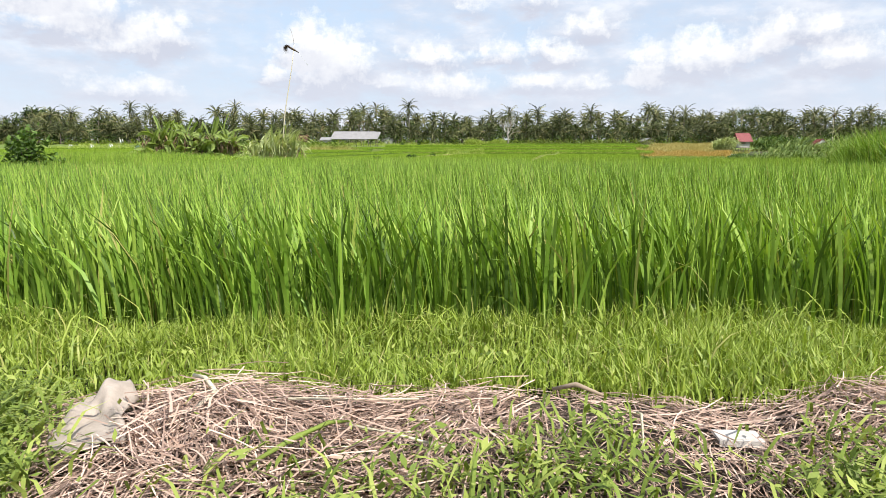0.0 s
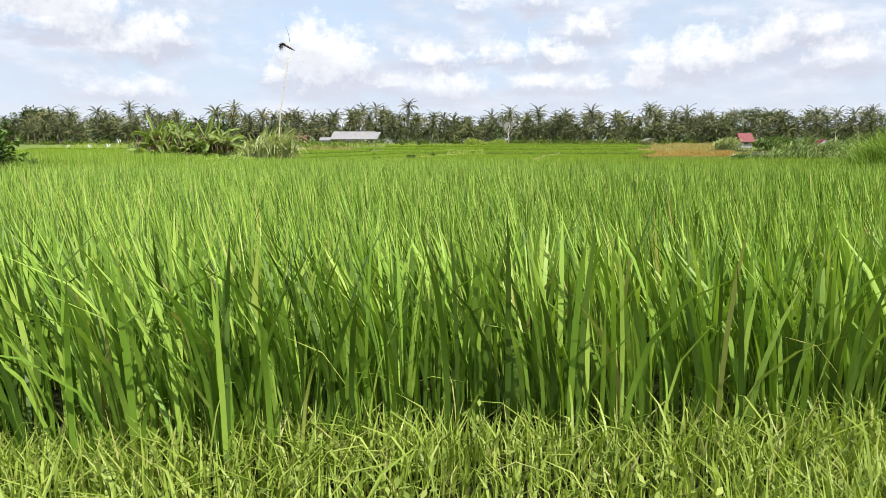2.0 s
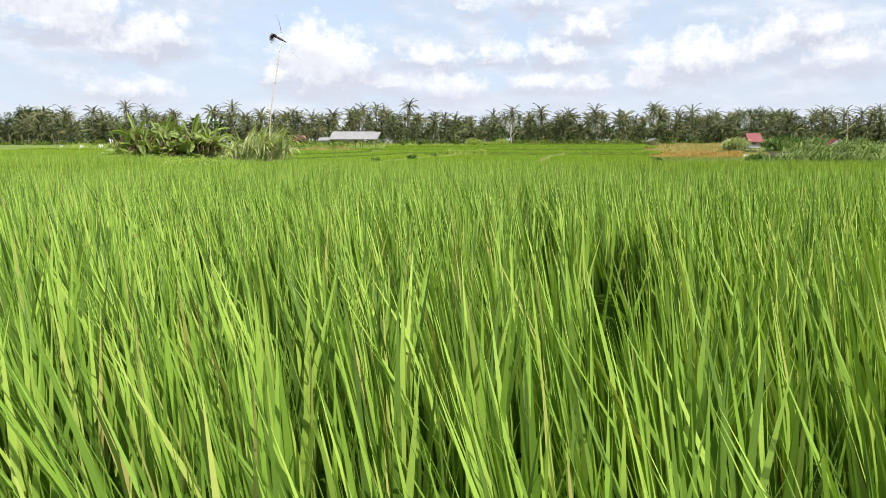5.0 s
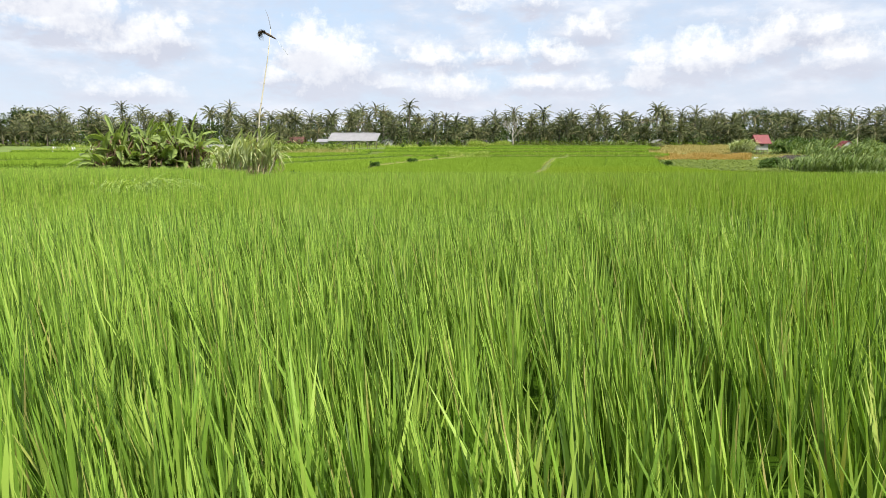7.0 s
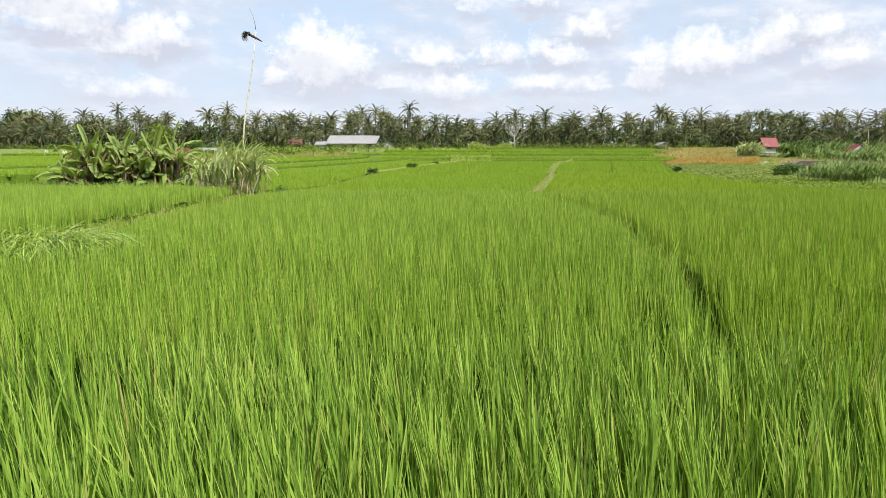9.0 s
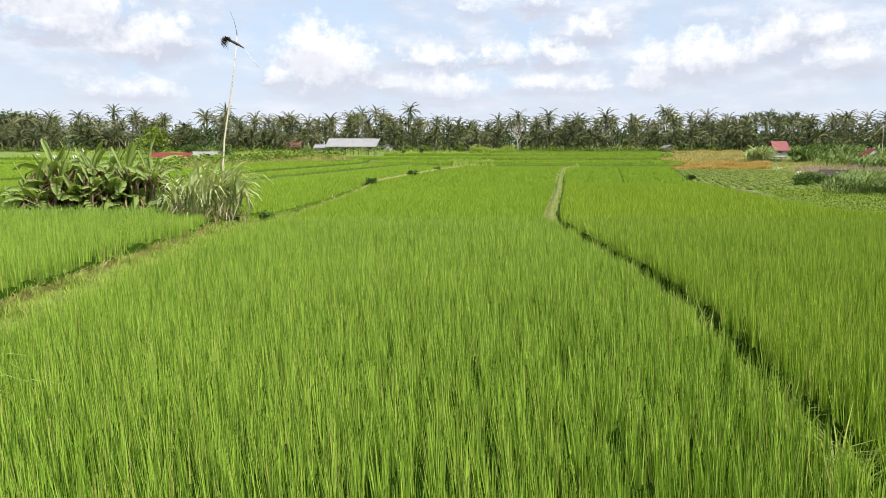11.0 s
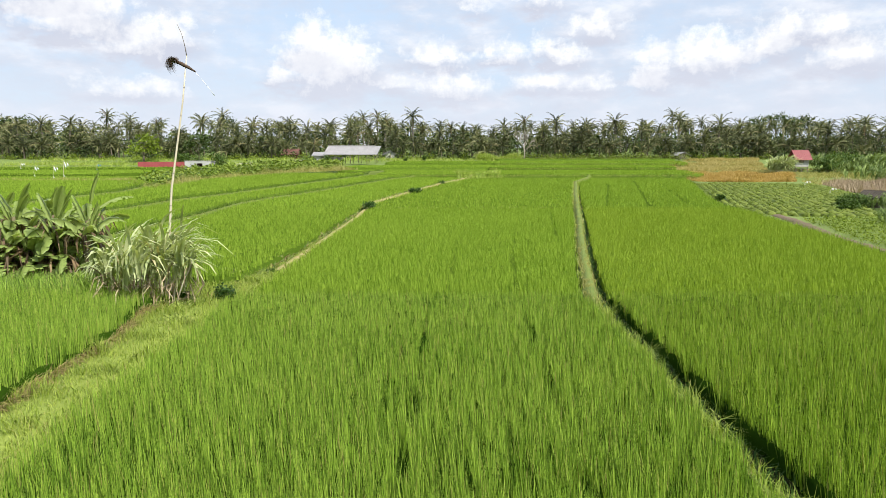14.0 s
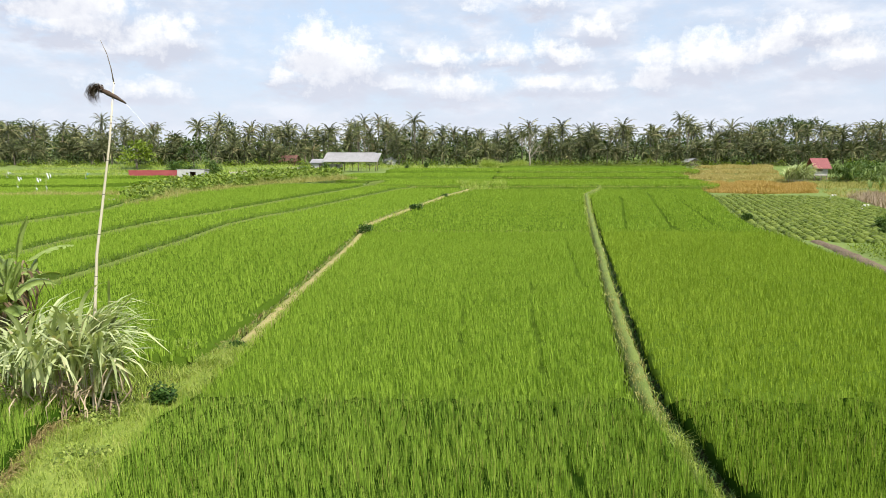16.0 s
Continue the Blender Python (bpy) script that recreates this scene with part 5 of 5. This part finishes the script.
open_shed()
red_hut()
gable_house(79.4, 142, 1.3, 2.9, 2.6, 1.3, 2.6, M_WHITE, M_RED, "little white house with a red gable roof", -0.12, 0.12)
gable_house(-42.6, 206, 3.6, 2.6, 4.0, 1.6, 2.9, M_DARK, M_DARK, "small dark brown-roofed hut under the palms", 1.4)
gable_house(-18.2, 207, 3.5, 2.6, 3.0, 1.6, 2.4, M_WHITE, M_TIN, "small pale hut among the palms", 0.3)
gable_house(62.0, 205, 3.6, 3.4, 3.0, 1.2, 2.0, M_WOOD, M_TIN, "low grey-roofed field shelter under the palms", 0.2)
gable_house(44.0, 91.0, -0.7, 2.4, 2.4, 1.2, 1.7, M_WOOD, M_SHADE, "low dark shelter hidden in the tall grass", 0.5)
red_fence()


def bare_tree(x, y):
    t = thing("bare_tree", "leafless pale grey tree standing before the grove", "tree", (x, y, float(H(y))))
    part("trunk", tube([(0, 0, -0.3), (0.1, 0, 1.6), (-0.1, 0, 3.2), (0.2, 0, 4.8)], [0.22, 0.18, 0.15, 0.1], 7), M_BARK, t)
    limbs = []

    def grow(p, d, L, r, depth):
        q = p + d * L
        limbs.append(tube([p, (p + q) / 2 + Vector(rng.normal(0, 0.08 * L, 3)), q], [r, r * 0.8, r * 0.55], 5))
        if depth:
            for _ in range(3):
                nd = (d + Vector(rng.normal(0, 0.5, 3)) + Vector((0, 0, 0.15))).normalized()
                grow(q, nd, L * rng.uniform(0.6, 0.8), r * 0.55, depth - 1)

    for k in range(6):
        a = k * 1.05 + rng.uniform(-0.3, 0.3)
        grow(Vector((0.0, 0, 2.2 + 0.45 * k)), Vector((math.cos(a) * 0.75, math.sin(a) * 0.75, 0.8)).normalized(), rng.uniform(1.5, 2.2), 0.085, 3)
    part("branchwork", joined(limbs), M_BARK, t)


bare_tree(19.8, 203)


# ---- crops ----
def inside(poly, n):
    xs, ys = [p[0] for p in poly], [p[1] for p in poly]
    x, y = rng.uniform(min(xs), max(xs), n), rng.uniform(min(ys), max(ys), n)
    k = np.zeros(n, bool)
    for (xa, ya), (xb, yb) in zip(poly, poly[1:] + poly[:1]):
        if ya == yb:
            continue
        c = ((ya > y) != (yb > y)) & (x < (xb - xa) * (y - ya) / (yb - ya) + xa)
        k ^= c
    return x[k], y[k]


def row_crop(poly, row, plant, leaf, h, per, turn, up=0.0):
    """Low bushes in rows over a patch."""
    c, s = math.cos(turn), math.sin(turn)
    x, y = inside(poly, 60000)
    u, v = x * c + y * s, -x * s + y * c
    u = np.round(u / row) * row
    v = np.round(v / plant) * plant
    uv = np.unique(np.stack([u, v], 1), axis=0)
    X, Y = uv[:, 0] * c - uv[:, 1] * s, uv[:, 0] * s + uv[:, 1] * c
    n = len(X)
    X, Y = X + rng.normal(0, plant * 0.15, n), Y + rng.normal(0, plant * 0.15, n)
    hh = h * rng.uniform(0.7, 1.15, n)
    d = rng.normal(0, 1, (n, per, 3))
    d /= np.linalg.norm(d, axis=2)[:, :, None]
    d[:, :, 2] = np.abs(d[:, :, 2])
    P = np.stack([X, Y, H(Y) + up], 1)[:, None] + d * np.stack([np.full(n, row * 0.42), np.full(n, row * 0.42), hh], 1)[:, None] * rng.uniform(0.85, 1.0, (n, per, 1))
    return leaves(P.reshape(-1, 3), leaf, 0.6, 0.75)


BEANS = [(27.9, 92), (30.6, 102), (38.9, 129), (44.6, 135), (58, 129.6), (51, 108), (42, 92), (38.5, 84), (34, 82.5), (28.6, 84.5)]
GREENS = [(30.4, 81), (38.0, 82), (36.5, 60), (33, 50), (23.8, 52), (26.4, 66), (28.2, 73)]


def bushes(poly, row, plant, h, turn, n_leaf):
    """Rows of rounded bushes: closed leafy lumps with loose leaves over them."""
    c, s = math.cos(turn), math.sin(turn)
    x, y = inside(poly, 60000)
    uv = np.unique(np.stack([np.round((x * c + y * s) / row), np.round((-x * s + y * c) / plant)], 1), axis=0) * (row, plant)
    n = len(uv)
    uv += np.stack([rng.normal(0, 0.07 * row, n), rng.normal(0, 0.2 * plant, n)], 1)
    X, Y = uv[:, 0] * c - uv[:, 1] * s, uv[:, 0] * s + uv[:, 1] * c
    r, hh = rng.uniform(0.42, 0.58, n) * row, h * rng.uniform(0.7, 1.2, n)
    lumps, lv = [], []
    az = np.linspace(0, 2 * math.pi, 9)[:-1]
    el = np.array([-0.2, 0.35, 0.8, 1.2])
    for k in range(n):
        g = rng.uniform(0.7, 1.0, (4, 8))
        q = np.stack([np.cos(el)[:, None] * np.cos(az) * r[k] * g, np.cos(el)[:, None] * np.sin(az) * r[k] * g, np.sin(el)[:, None] * hh[k] * g], -1).reshape(-1, 3)
        q = np.concatenate([q, [[0, 0, hh[k] * 1.02]]]) + (X[k], Y[k], float(H(Y[k])))
        tr = []
        for a in range(3):
            for b in range(8):
                p0, p1 = a * 8 + b, a * 8 + (b + 1) % 8
                tr += [(p0, p1, p1 + 8), (p0, p1 + 8, p0 + 8)]
        tr += [(24 + b, 24 + (b + 1) % 8, 32) for b in range(8)]
        lumps.append((q, np.array(tr)))
        lv.append(q[rng.integers(8, 33, n_leaf)] + rng.normal(0, 0.06, (n_leaf, 3)))
    return joined(lumps + [leaves(np.concatenate(lv), 0.17, 0.4, 0.75)])


stuff("bean_field", bushes(BEANS, 0.95, 0.55, 0.33, -0.29, 15), M_CROP, "low rows of dull green bean plants", "crop")
stuff("leaf_crop", row_crop(GREENS, 0.55, 0.45, 0.14, 0.28, 16, 0.9), M_TREE_PALE, "low rows of light green leafy vegetables", "crop")
SQUASH = [(-39.5, 108), (-41, 123), (-38, 137), (-30, 150), (-24, 163), (-26, 176), (-33, 181), (-40, 173), (-48.6, 160), (-52, 140), (-47, 122)]
stuff("squash_patch", row_crop(SQUASH, 1.5, 1.3, 0.55, 1.0, 24, 0.6, up=1.0), M_SQUASH, "sprawling broad-leaved yellow-green squash plants", "crop")


def scrub(poly, n, h, w, mat, label, category, name, up=0.0):
    x, y = inside(poly, n)
    P = np.stack([x, y, H(y) - 0.05 + up], 1)
    clump = 0.55 + 0.45 * np.sin(x * 0.7 + 2 * np.sin(y * 0.35))
    stuff(name, blades(P, h * (0.5 + 0.6 * clump) * rng.uniform(0.7, 1.3, len(x)), w, rng.uniform(0, 6.28, len(x)), np.abs(rng.normal(0.25, 0.2, len(x))), 0.3, 1), mat, label, category)


RIPE = [(41.8, 141.5), (50.2, 138), (60.4, 139.6), (67.0, 154), (57, 162), (46, 154)]
scrub(RIPE, 52000, 0.85, 0.14, M_BROWN, "patch of ripe orange-brown stubble", "stubble", "ripe_stubble")
scrub([(48, 163), (58, 163.5), (68, 156), (73, 178), (84, 205), (66, 204), (55, 190), (50, 176)], 60000, 0.8, 0.16, M_TANGRASS, "patch of pale straw-coloured dry grass", "grass", "dry_grass")
scrub([(53, 110), (60, 131), (76, 136), (72, 118), (60, 104)], 16000, 1.3, 0.16, M_MAIZE, "dry pinkish-brown maize stalks", "maize", "dry_maize")
scrub([(58, 130), (72, 168), (110, 170), (100, 128)], 30000, 0.7, 0.16, M_DRYGRASS, "rough green grass before the hut", "grass", "rough_grass")
scrub([(-36.4, 102), (-36.2, 122), (-33.0, 136), (-25.2, 149), (-20, 163), (-24.5, 165), (-31, 152), (-39, 138), (-41.5, 123), (-41, 103)], 22000, 1.25, 0.10, M_DRYGRASS, "pale yellow grass along the squash patch", "grass", "yellow_grass", 0.9)
scrub([(-90, 112), (-42, 112), (-42, 119), (-52, 124), (-90, 117.5)], 9000, 0.7, 0.12, M_DRYGRASS, "yellow-green grass between two terraces", "grass", "yellow_grass", 1.1)
scrub([(1, 140), (0, 152), (9, 155), (9, 143)], 3000, 0.9, 0.12, M_GRASS, "pale grass where the bunds meet", "grass", "yellow_grass", 0.5)
scrub([(-110, 172), (-60, 176), (-30, 196), (60, 200), (60, 206), (-110, 206)], 30000, 0.9, 0.2, M_GRASS, "rough yellow-green grass before the grove", "grass", "rough_grass")
scrub([(-28, 50), (-28, 58), (-15, 58), (-11, 52), (-9.6, 49), (-9.4, 43), (-11.5, 46), (-16, 49)], 9000, 0.4, 0.035, M_GRASS, "rough green grass around banana clump and reeds", "grass", "rough_grass")
scrub([(-14.2, 45.6), (-9.9, 45.2), (-9.3, 47), (-9.3, 51), (-14.2, 51)], 6000, 0.55, 0.03, M_GRASS, "rough green grass behind the reeds", "grass", "rough_grass")
scrub([(7, 199), (18.5, 199), (18.5, 204), (7, 204)], 2600, 2.0, 0.16, M_GRASS, "tall yellow-green grass beside the bare tree", "grass", "tall_grass")
# Low hedge row under the grove.
c = []
for k in range(26):
    x = 22 + k * 1.6
    c.append(blob((x, 198.2 + rng.uniform(-0.3, 0.3), H(198.2) + 0.95), (0.85, 0.8, 0.95), 110, 0.36))
stuff("hedge_row", joined(c), M_CROP, "row of rounded green bushes below the grove", "hedge")
structure("dirt_track", ridge(line((21.5, 46), (25.0, 66), (26.4, 71.5), (28.7, 79.5), (29.2, 83)), 46, 83.5, 0.5, 0.16, 60), M_DIRT, "bare brown dirt track beside the vegetables", "track")


# ---- plastic scarecrows ----
def streamer(x, y, h, mat, label):
    z = float(H(y))
    t = thing("scarecrow", label, "scarecrow", (x, y, z), "plastic scarecrows")
    part("stick", tube([(0, 0, -0.3), (0.05, 0, h * 0.6), (0.25, 0, h)], [0.03, 0.025, 0.015], 5), M_BAMBOO, t)
    part("arm", tube([(0.18, 0, h * 0.86), (0.5, 0.05, h * 0.93), (0.95, 0.05, h * 0.9)], [0.018, 0.014, 0.01], 5), M_BAMBOO, t)
    # Ragged strips of film hang from the arm and the stick.
    for x0, top, wide, drop in ((0.3, 0.93, 0.17, 0.3), (0.72, 0.91, 0.12, 0.18), (0.0, 0.42, 0.2, 0.12)):
        nu, nv = 5, 7
        u, v = np.meshgrid(np.linspace(0, 1, nu), np.linspace(0, 1, nv), indexing="ij")
        length = (0.55 + 0.45 * np.sin(u * 5 + h * 3 + x0 * 7) ** 2) * drop * h
        X = x0 + (u - 0.2) * wide * (1 - 0.45 * v) + 0.16 * v * v + 0.04 * np.sin(6 * v + h)
        Y = 0.06 * np.sin(4 * v + 5 * u + x0) + 0.02
        q = (np.arange(nu - 1)[:, None] * nv + np.arange(nv - 1)[None]).ravel()
        sheet = part("plastic_sheet", (np.stack([X, Y, top * h - length * v], -1), np.concatenate([np.stack([q, q + nv, q + nv + 1], 1), np.stack([q, q + nv + 1, q + 1], 1)])), mat, t, "ragged plastic film")
        sol = sheet.modifiers.new("thickness", "SOLIDIFY")
        sol.thickness = 0.006


for x, y, h, m, lb in ((-63.4, 130, 4.0, M_PLASTIC, "white plastic sheet fluttering on a bent stick"), (-67.5, 134, 3.0, M_PLASTIC, "white plastic sheet fluttering on a bent stick"), (-74.5, 140, 2.8, M_PLASTIC, "white plastic sheet fluttering on a bent stick"),
                       (-93, 165, 2.0, M_PLASTIC, "white plastic sheet fluttering on a bent stick"), (54, 125, 0.95, M_PLASTIC, "white plastic scrap tied to a short stick"), (48.7, 109, 0.9, M_PLASTIC, "white plastic scrap tied to a short stick"), (-41, 105, 1.9, M_BLUE, "blue plastic scrap hung on a stick in the rice"), (-76, 164, 2.2, M_BLUE, "blue plastic scrap hung on a stick in the rice")):
    streamer(x, y, h, m, lb)
print("far things done")


# ---- the bank beside the start: grass, straw, weeds, litter ----
def straw_edge(x):
    return 1.67 + 0.04 * np.sin(x * 2.2 + 0.5) + 0.04 * np.sin(x * 6.1)


def bank_grass():
    c = []
    n = 33000
    x, y = rng.uniform(-2.7, 2.7, n), rng.uniform(1.62, 2.54, n)
    k = y > straw_edge(x) + rng.normal(0, 0.03, n)
    x, y = x[k], y[k]
    n = len(x)
    lush = 0.75 + 0.35 * np.sin(x * 3.3 + 2 * np.sin(y * 4.1)) * np.sin(y * 5 + x)
    P = np.stack([x, y, bank_z(x, y) - 0.01], 1)
    c.append(blades(P, (0.085 + 0.05 * (y - 1.7)) * lush * rng.uniform(0.5, 1.6, n), 0.0050 * rng.uniform(0.6, 1.6, n), rng.uniform(0, 6.28, n), np.abs(rng.normal(0.22, 0.2, n)), rng.uniform(0, 0.6, n), 2))
    n = 420
    x, y = rng.uniform(-2.7, 2.7, n), rng.uniform(1.85, 2.8, n)
    P = np.stack([x, y, bank_z(x, y)], 1)
    c.append(blades(P, rng.uniform(0.14, 0.28, n), 0.006, rng.uniform(0, 6.28, n), np.abs(rng.normal(0.3, 0.2, n)), rng.uniform(0.2, 1.2, n), 4))
    for s in (-1, 1):
        n = 6000
        x, y = s * rng.uniform(2.7, 14, n), rng.uniform(1.0, 2.9, n)
        P = np.stack([x, y, H(y)], 1)
        c.append(blades(P, rng.uniform(0.08, 0.25, n), 0.014, rng.uniform(0, 6.28, n), 0.4, 0.5, 2))
    n = 6000
    x, y = rng.uniform(-3, 3, n), rng.uniform(-2.5, 0.6, n)
    P = np.stack([x, y, H(y)], 1)
    c.append(blades(P, rng.uniform(0.04, 0.1, n), 0.008, rng.uniform(0, 6.28, n), 0.4, 0.5, 2))
    return joined(c)


stuff("bank_grass", bank_grass(), M_GRASS, "short sunlit yellow-green grass on the field bank", "grass")


def bank_weeds():
    """Broad-leaved weeds among the straw and the grass."""
    c = []
    spots = [(-0.86, 1.18, 0.07, 170), (-0.97, 1.36, 0.07, 170), (-1.08, 1.52, 0.07, 130), (0.80, 1.16, 0.09, 150), (-1.12, 1.42, 0.12, 260), (-1.2, 1.25, 0.2, 260), (-1.15, 1.62, 0.16, 120), (0.22, 1.20, 0.20, 300), (0.34, 1.36, 0.05, 20), (-0.42, 1.12, 0.15, 50), (1.12, 1.22, 0.25, 300), (0.95, 1.1, 0.25, 200), (-0.1, 1.12, 0.18, 160),
             (1.3, 1.45, 0.12, 60)]
    for cx, cy, r, n in spots:
        r, n = r * 0.8, int(n * 1.35)
        x, y = cx + rng.normal(0, r, n), cy + rng.normal(0, r * 0.8, n)
        P = np.stack([x, y, bank_z(x, y) + rng.uniform(0.01, 0.09, n)], 1)
        c.append(leaves(P, rng.uniform(0.014, 0.040, len(P)), 0.6, 0.38))
        m = n // 2
        x, y = cx + rng.normal(0, r, m), cy + rng.normal(0, r * 0.8, m)
        c.append(blades(np.stack([x, y, bank_z(x, y)], 1), rng.uniform(0.06, 0.16, m), 0.008, rng.uniform(0, 6.28, m), rng.uniform(0.2, 0.9, m), 0.5, 3))
    n = 1400
    x, y = rng.uniform(-2.6, 2.6, n), rng.uniform(1.75, 2.7, n)
    c.append(leaves(np.stack([x, y, bank_z(x, y) + rng.uniform(0.02, 0.10, n)], 1), 0.026, 0.5, 0.5))
    return joined(c)


stuff("bank_weeds", bank_weeds(), M_WEED, "small broad-leaved green weeds in the straw", "weeds")


def strands(n, x, y, lift, length, width, way, seg=3):
    """Cut stalks lying across one another."""
    az = way + rng.normal(0, 0.75, n)
    d = np.stack([np.cos(az), np.sin(az), np.zeros(n)], 1)
    side = np.stack([-np.sin(az), np.cos(az), rng.normal(0, 0.5, n)], 1)
    side /= np.linalg.norm(side, axis=1)[:, None]
    L = length * rng.uniform(0.4, 1.4, n)
    tilt, bow = rng.normal(0, 0.16, n), rng.normal(0, 0.12, n)
    rows = []
    for k in range(seg + 1):
        s = k / seg - 0.5
        p = np.stack([x, y, np.zeros(n)], 1) + d * (L * s)[:, None] + np.stack([-np.sin(az), np.cos(az), np.zeros(n)], 1) * (bow * L * (s * s - 0.1) * 2)[:, None]
        p[:, 2] = bank_z(p[:, 0], p[:, 1]) + np.maximum(0.002, lift + tilt * L * s - 0.12 * L * s * s)
        w = width * rng.uniform(0.75, 1.1, n) * 0.5
        rows += [p - side * w[:, None], p + side * w[:, None]]
    v = np.stack(rows, 1)
    t = []
    for k in range(seg):
        a = 2 * k
        t += [(a, a + 1, a + 3), (a, a + 3, a + 2)]
    tris = (np.array(t)[None] + (np.arange(n) * (2 * seg + 2))[:, None, None]).reshape(-1, 3)
    return v.reshape(-1, 3), tris


def straw_heap():
    c = []
    for n, length, width, up in ((34000, 0.12, 0.0032, 0.026), (24000, 0.055, 0.0028, 0.022), (6000, 0.19, 0.0034, 0.036), (700, 0.14, 0.0065, 0.035)):
        x, y = rng.uniform(-2.4, 2.4, n), rng.uniform(0.72, 1.84, n)
        heap = np.clip(0.66 + 0.42 * np.sin(x * 3.1 + 3.0) - 0.25 * np.sin(x * 5.3) + 0.2 * np.sin(x * 13 + 4 * y), 0.15, 1)
        heap *= np.clip((y - 0.9) / 0.35, 0.3, 1)
        k = (rng.uniform(0, 1, n) < heap) & (y < straw_edge(x) + rng.normal(0, 0.03, n)) & (np.hypot(x - 0.675, y - 1.41) > 0.06) & (np.hypot((x + 0.80 + 0.3 * (y - 1.48)) / 0.085, (y - 1.47) / 0.23) > 1)
        x, y, heap = x[k], y[k], heap[k]
        # Wisps lie roughly alike within a hand's width.
        way = 1.1 * np.sin(x * 4.3 + 2 * np.sin(y * 5)) + 0.9 * np.sin(y * 7 - x * 3) + 0.6
        c.append(strands(len(x), x, y, np.abs(rng.normal(0.0, up, len(x))) * heap + 0.003, length, width, way))
    return joined(c)


stuff("straw_heap", straw_heap(), M_STRAW, "heap of cut dry straw along the bank", "straw")


def crumpled_cloth(x, y):
    """A sack-cloth rag, folded over itself."""
    nu, nv = 34, 46
    u, v = np.meshgrid(np.linspace(-1, 1, nu), np.linspace(-1, 1, nv), indexing="ij")
    wide = 0.058 + 0.024 * np.cos(v * 2.4 + 1.1) + 0.010 * np.sin(v * 6 + 0.5)
    X = u * wide - 0.065 * v + 0.014 * np.sin(v * 4)
    Y = v * 0.215 + 0.012 * np.sin(u * 3)
    Z = 0.026 * np.sqrt(np.clip(1 - u * u, 0, 1)) * (0.8 + 0.5 * np.cos(v * 4.1 - 0.5)) + 0.02 * (v + 1) * 0.5
    f = np.zeros_like(X)
    for a, k, ph in ((0.012, (3.2, 2.0), 0.3), (0.008, (-4.1, 4), 1.7), (0.005, (6, 7), 0.8), (0.003, (11, -6), 2.2), (0.0015, (15, 9), 0.4)):
        f += a * np.sin(u * k[0] + v * k[1] + ph + 0.8 * np.sin(v * 3 + u * 2))
    Z = np.maximum(Z + f * (1.1 - 0.5 * u * u), 0.006) * (1 - 0.6 * v ** 6) + 0.026
    gx, gy = X + x, Y + y
    Z = Z + bank_z(gx, gy) - float(bank_z(x, y))
    vs = np.stack([X, Y, Z], -1).reshape(-1, 3)
    q = (np.arange(nu - 1)[:, None] * nv + np.arange(nv - 1)[None]).ravel()
    tris = np.concatenate([np.stack([q, q + nv, q + nv + 1], 1), np.stack([q, q + nv + 1, q + 1], 1)])
    t = thing("rag", "crumpled dirty beige cloth rag lying on the straw", "cloth", (x, y, float(bank_z(x, y))))
    ob = part("cloth", (vs, tris), M_CLOTH, t)
    ob.data.polygons.foreach_set("use_smooth", np.ones(len(ob.data.polygons), bool))
    sol = ob.modifiers.new("thickness", "SOLIDIFY")
    sol.thickness, sol.offset = 0.003, -1


crumpled_cloth(-0.80, 1.48)


def foam_board(x, y, rz):
    t = thing("foam_board", "small chipped white board lying on the straw", "board", (x, y, float(bank_z(x, y)) + 0.020))
    t.rotation_euler = (radians(2), radians(1), rz)
    part("sheet", box(-0.050, -0.024, 0, 0.050, 0.024, 0.006), M_BOARD, t)
    part("lip", box(-0.050, -0.030, -0.010, 0.050, -0.0245, 0.0055), M_BOARD, t)


foam_board(0.675, 1.43, -0.03)


def stick(pts, r, label, mat=None):
    p0 = Vector(pts[0])
    t = thing("stick", label, "stick", p0)
    part("stalk", tube([Vector(p) - p0 for p in pts], r, 6), mat or M_STRAW, t)


def bz(x, y, d):
    return (x, y, float(bank_z(x, y)) + d)


stick([bz(-0.63, 1.60, 0.06), bz(-0.58, 1.54, 0.065), bz(-0.53, 1.47, 0.05)], [0.0055, 0.0055, 0.005], "short pale broken cane on the straw", M_BAMBOO)
stick([bz(-0.53, 1.47, 0.05), bz(-0.56, 1.40, 0.03)], [0.006, 0.004], "short pale broken cane on the straw", M_BAMBOO)
stick([bz(-0.36, 1.46, 0.05), bz(-0.2, 1.50, 0.055), bz(-0.06, 1.54, 0.05)], [0.004, 0.004, 0.003], "thin dry stalk lying across the straw", M_BAMBOO)
stick([bz(-0.21, 1.36, 0.05), bz(-0.1, 1.33, 0.05), bz(0.02, 1.30, 0.03)], [0.0035, 0.0035, 0.0025], "thin dry stalk lying across the straw", M_BAMBOO)
stick([bz(-0.37, 1.18, 0.045), bz(-0.30, 1.24, 0.07), bz(-0.24, 1.31, 0.075), bz(-0.20, 1.38, 0.05)], [0.004, 0.006, 0.005, 0.002], "long green grass blade lying across the straw", M_WEED)
stick([bz(0.28, 1.60, 0.05), bz(0.33, 1.56, 0.075), bz(0.39, 1.53, 0.06)], [0.005, 0.007, 0.004], "curled dry husk on the straw heap", M_MAIZE)
stick([bz(0.42, 1.30, 0.03), bz(0.45, 1.42, 0.06), bz(0.47, 1.52, 0.03)], [0.0035, 0.0035, 0.003], "pale bent straw stalk in the heap", M_BAMBOO)
print("bank done")
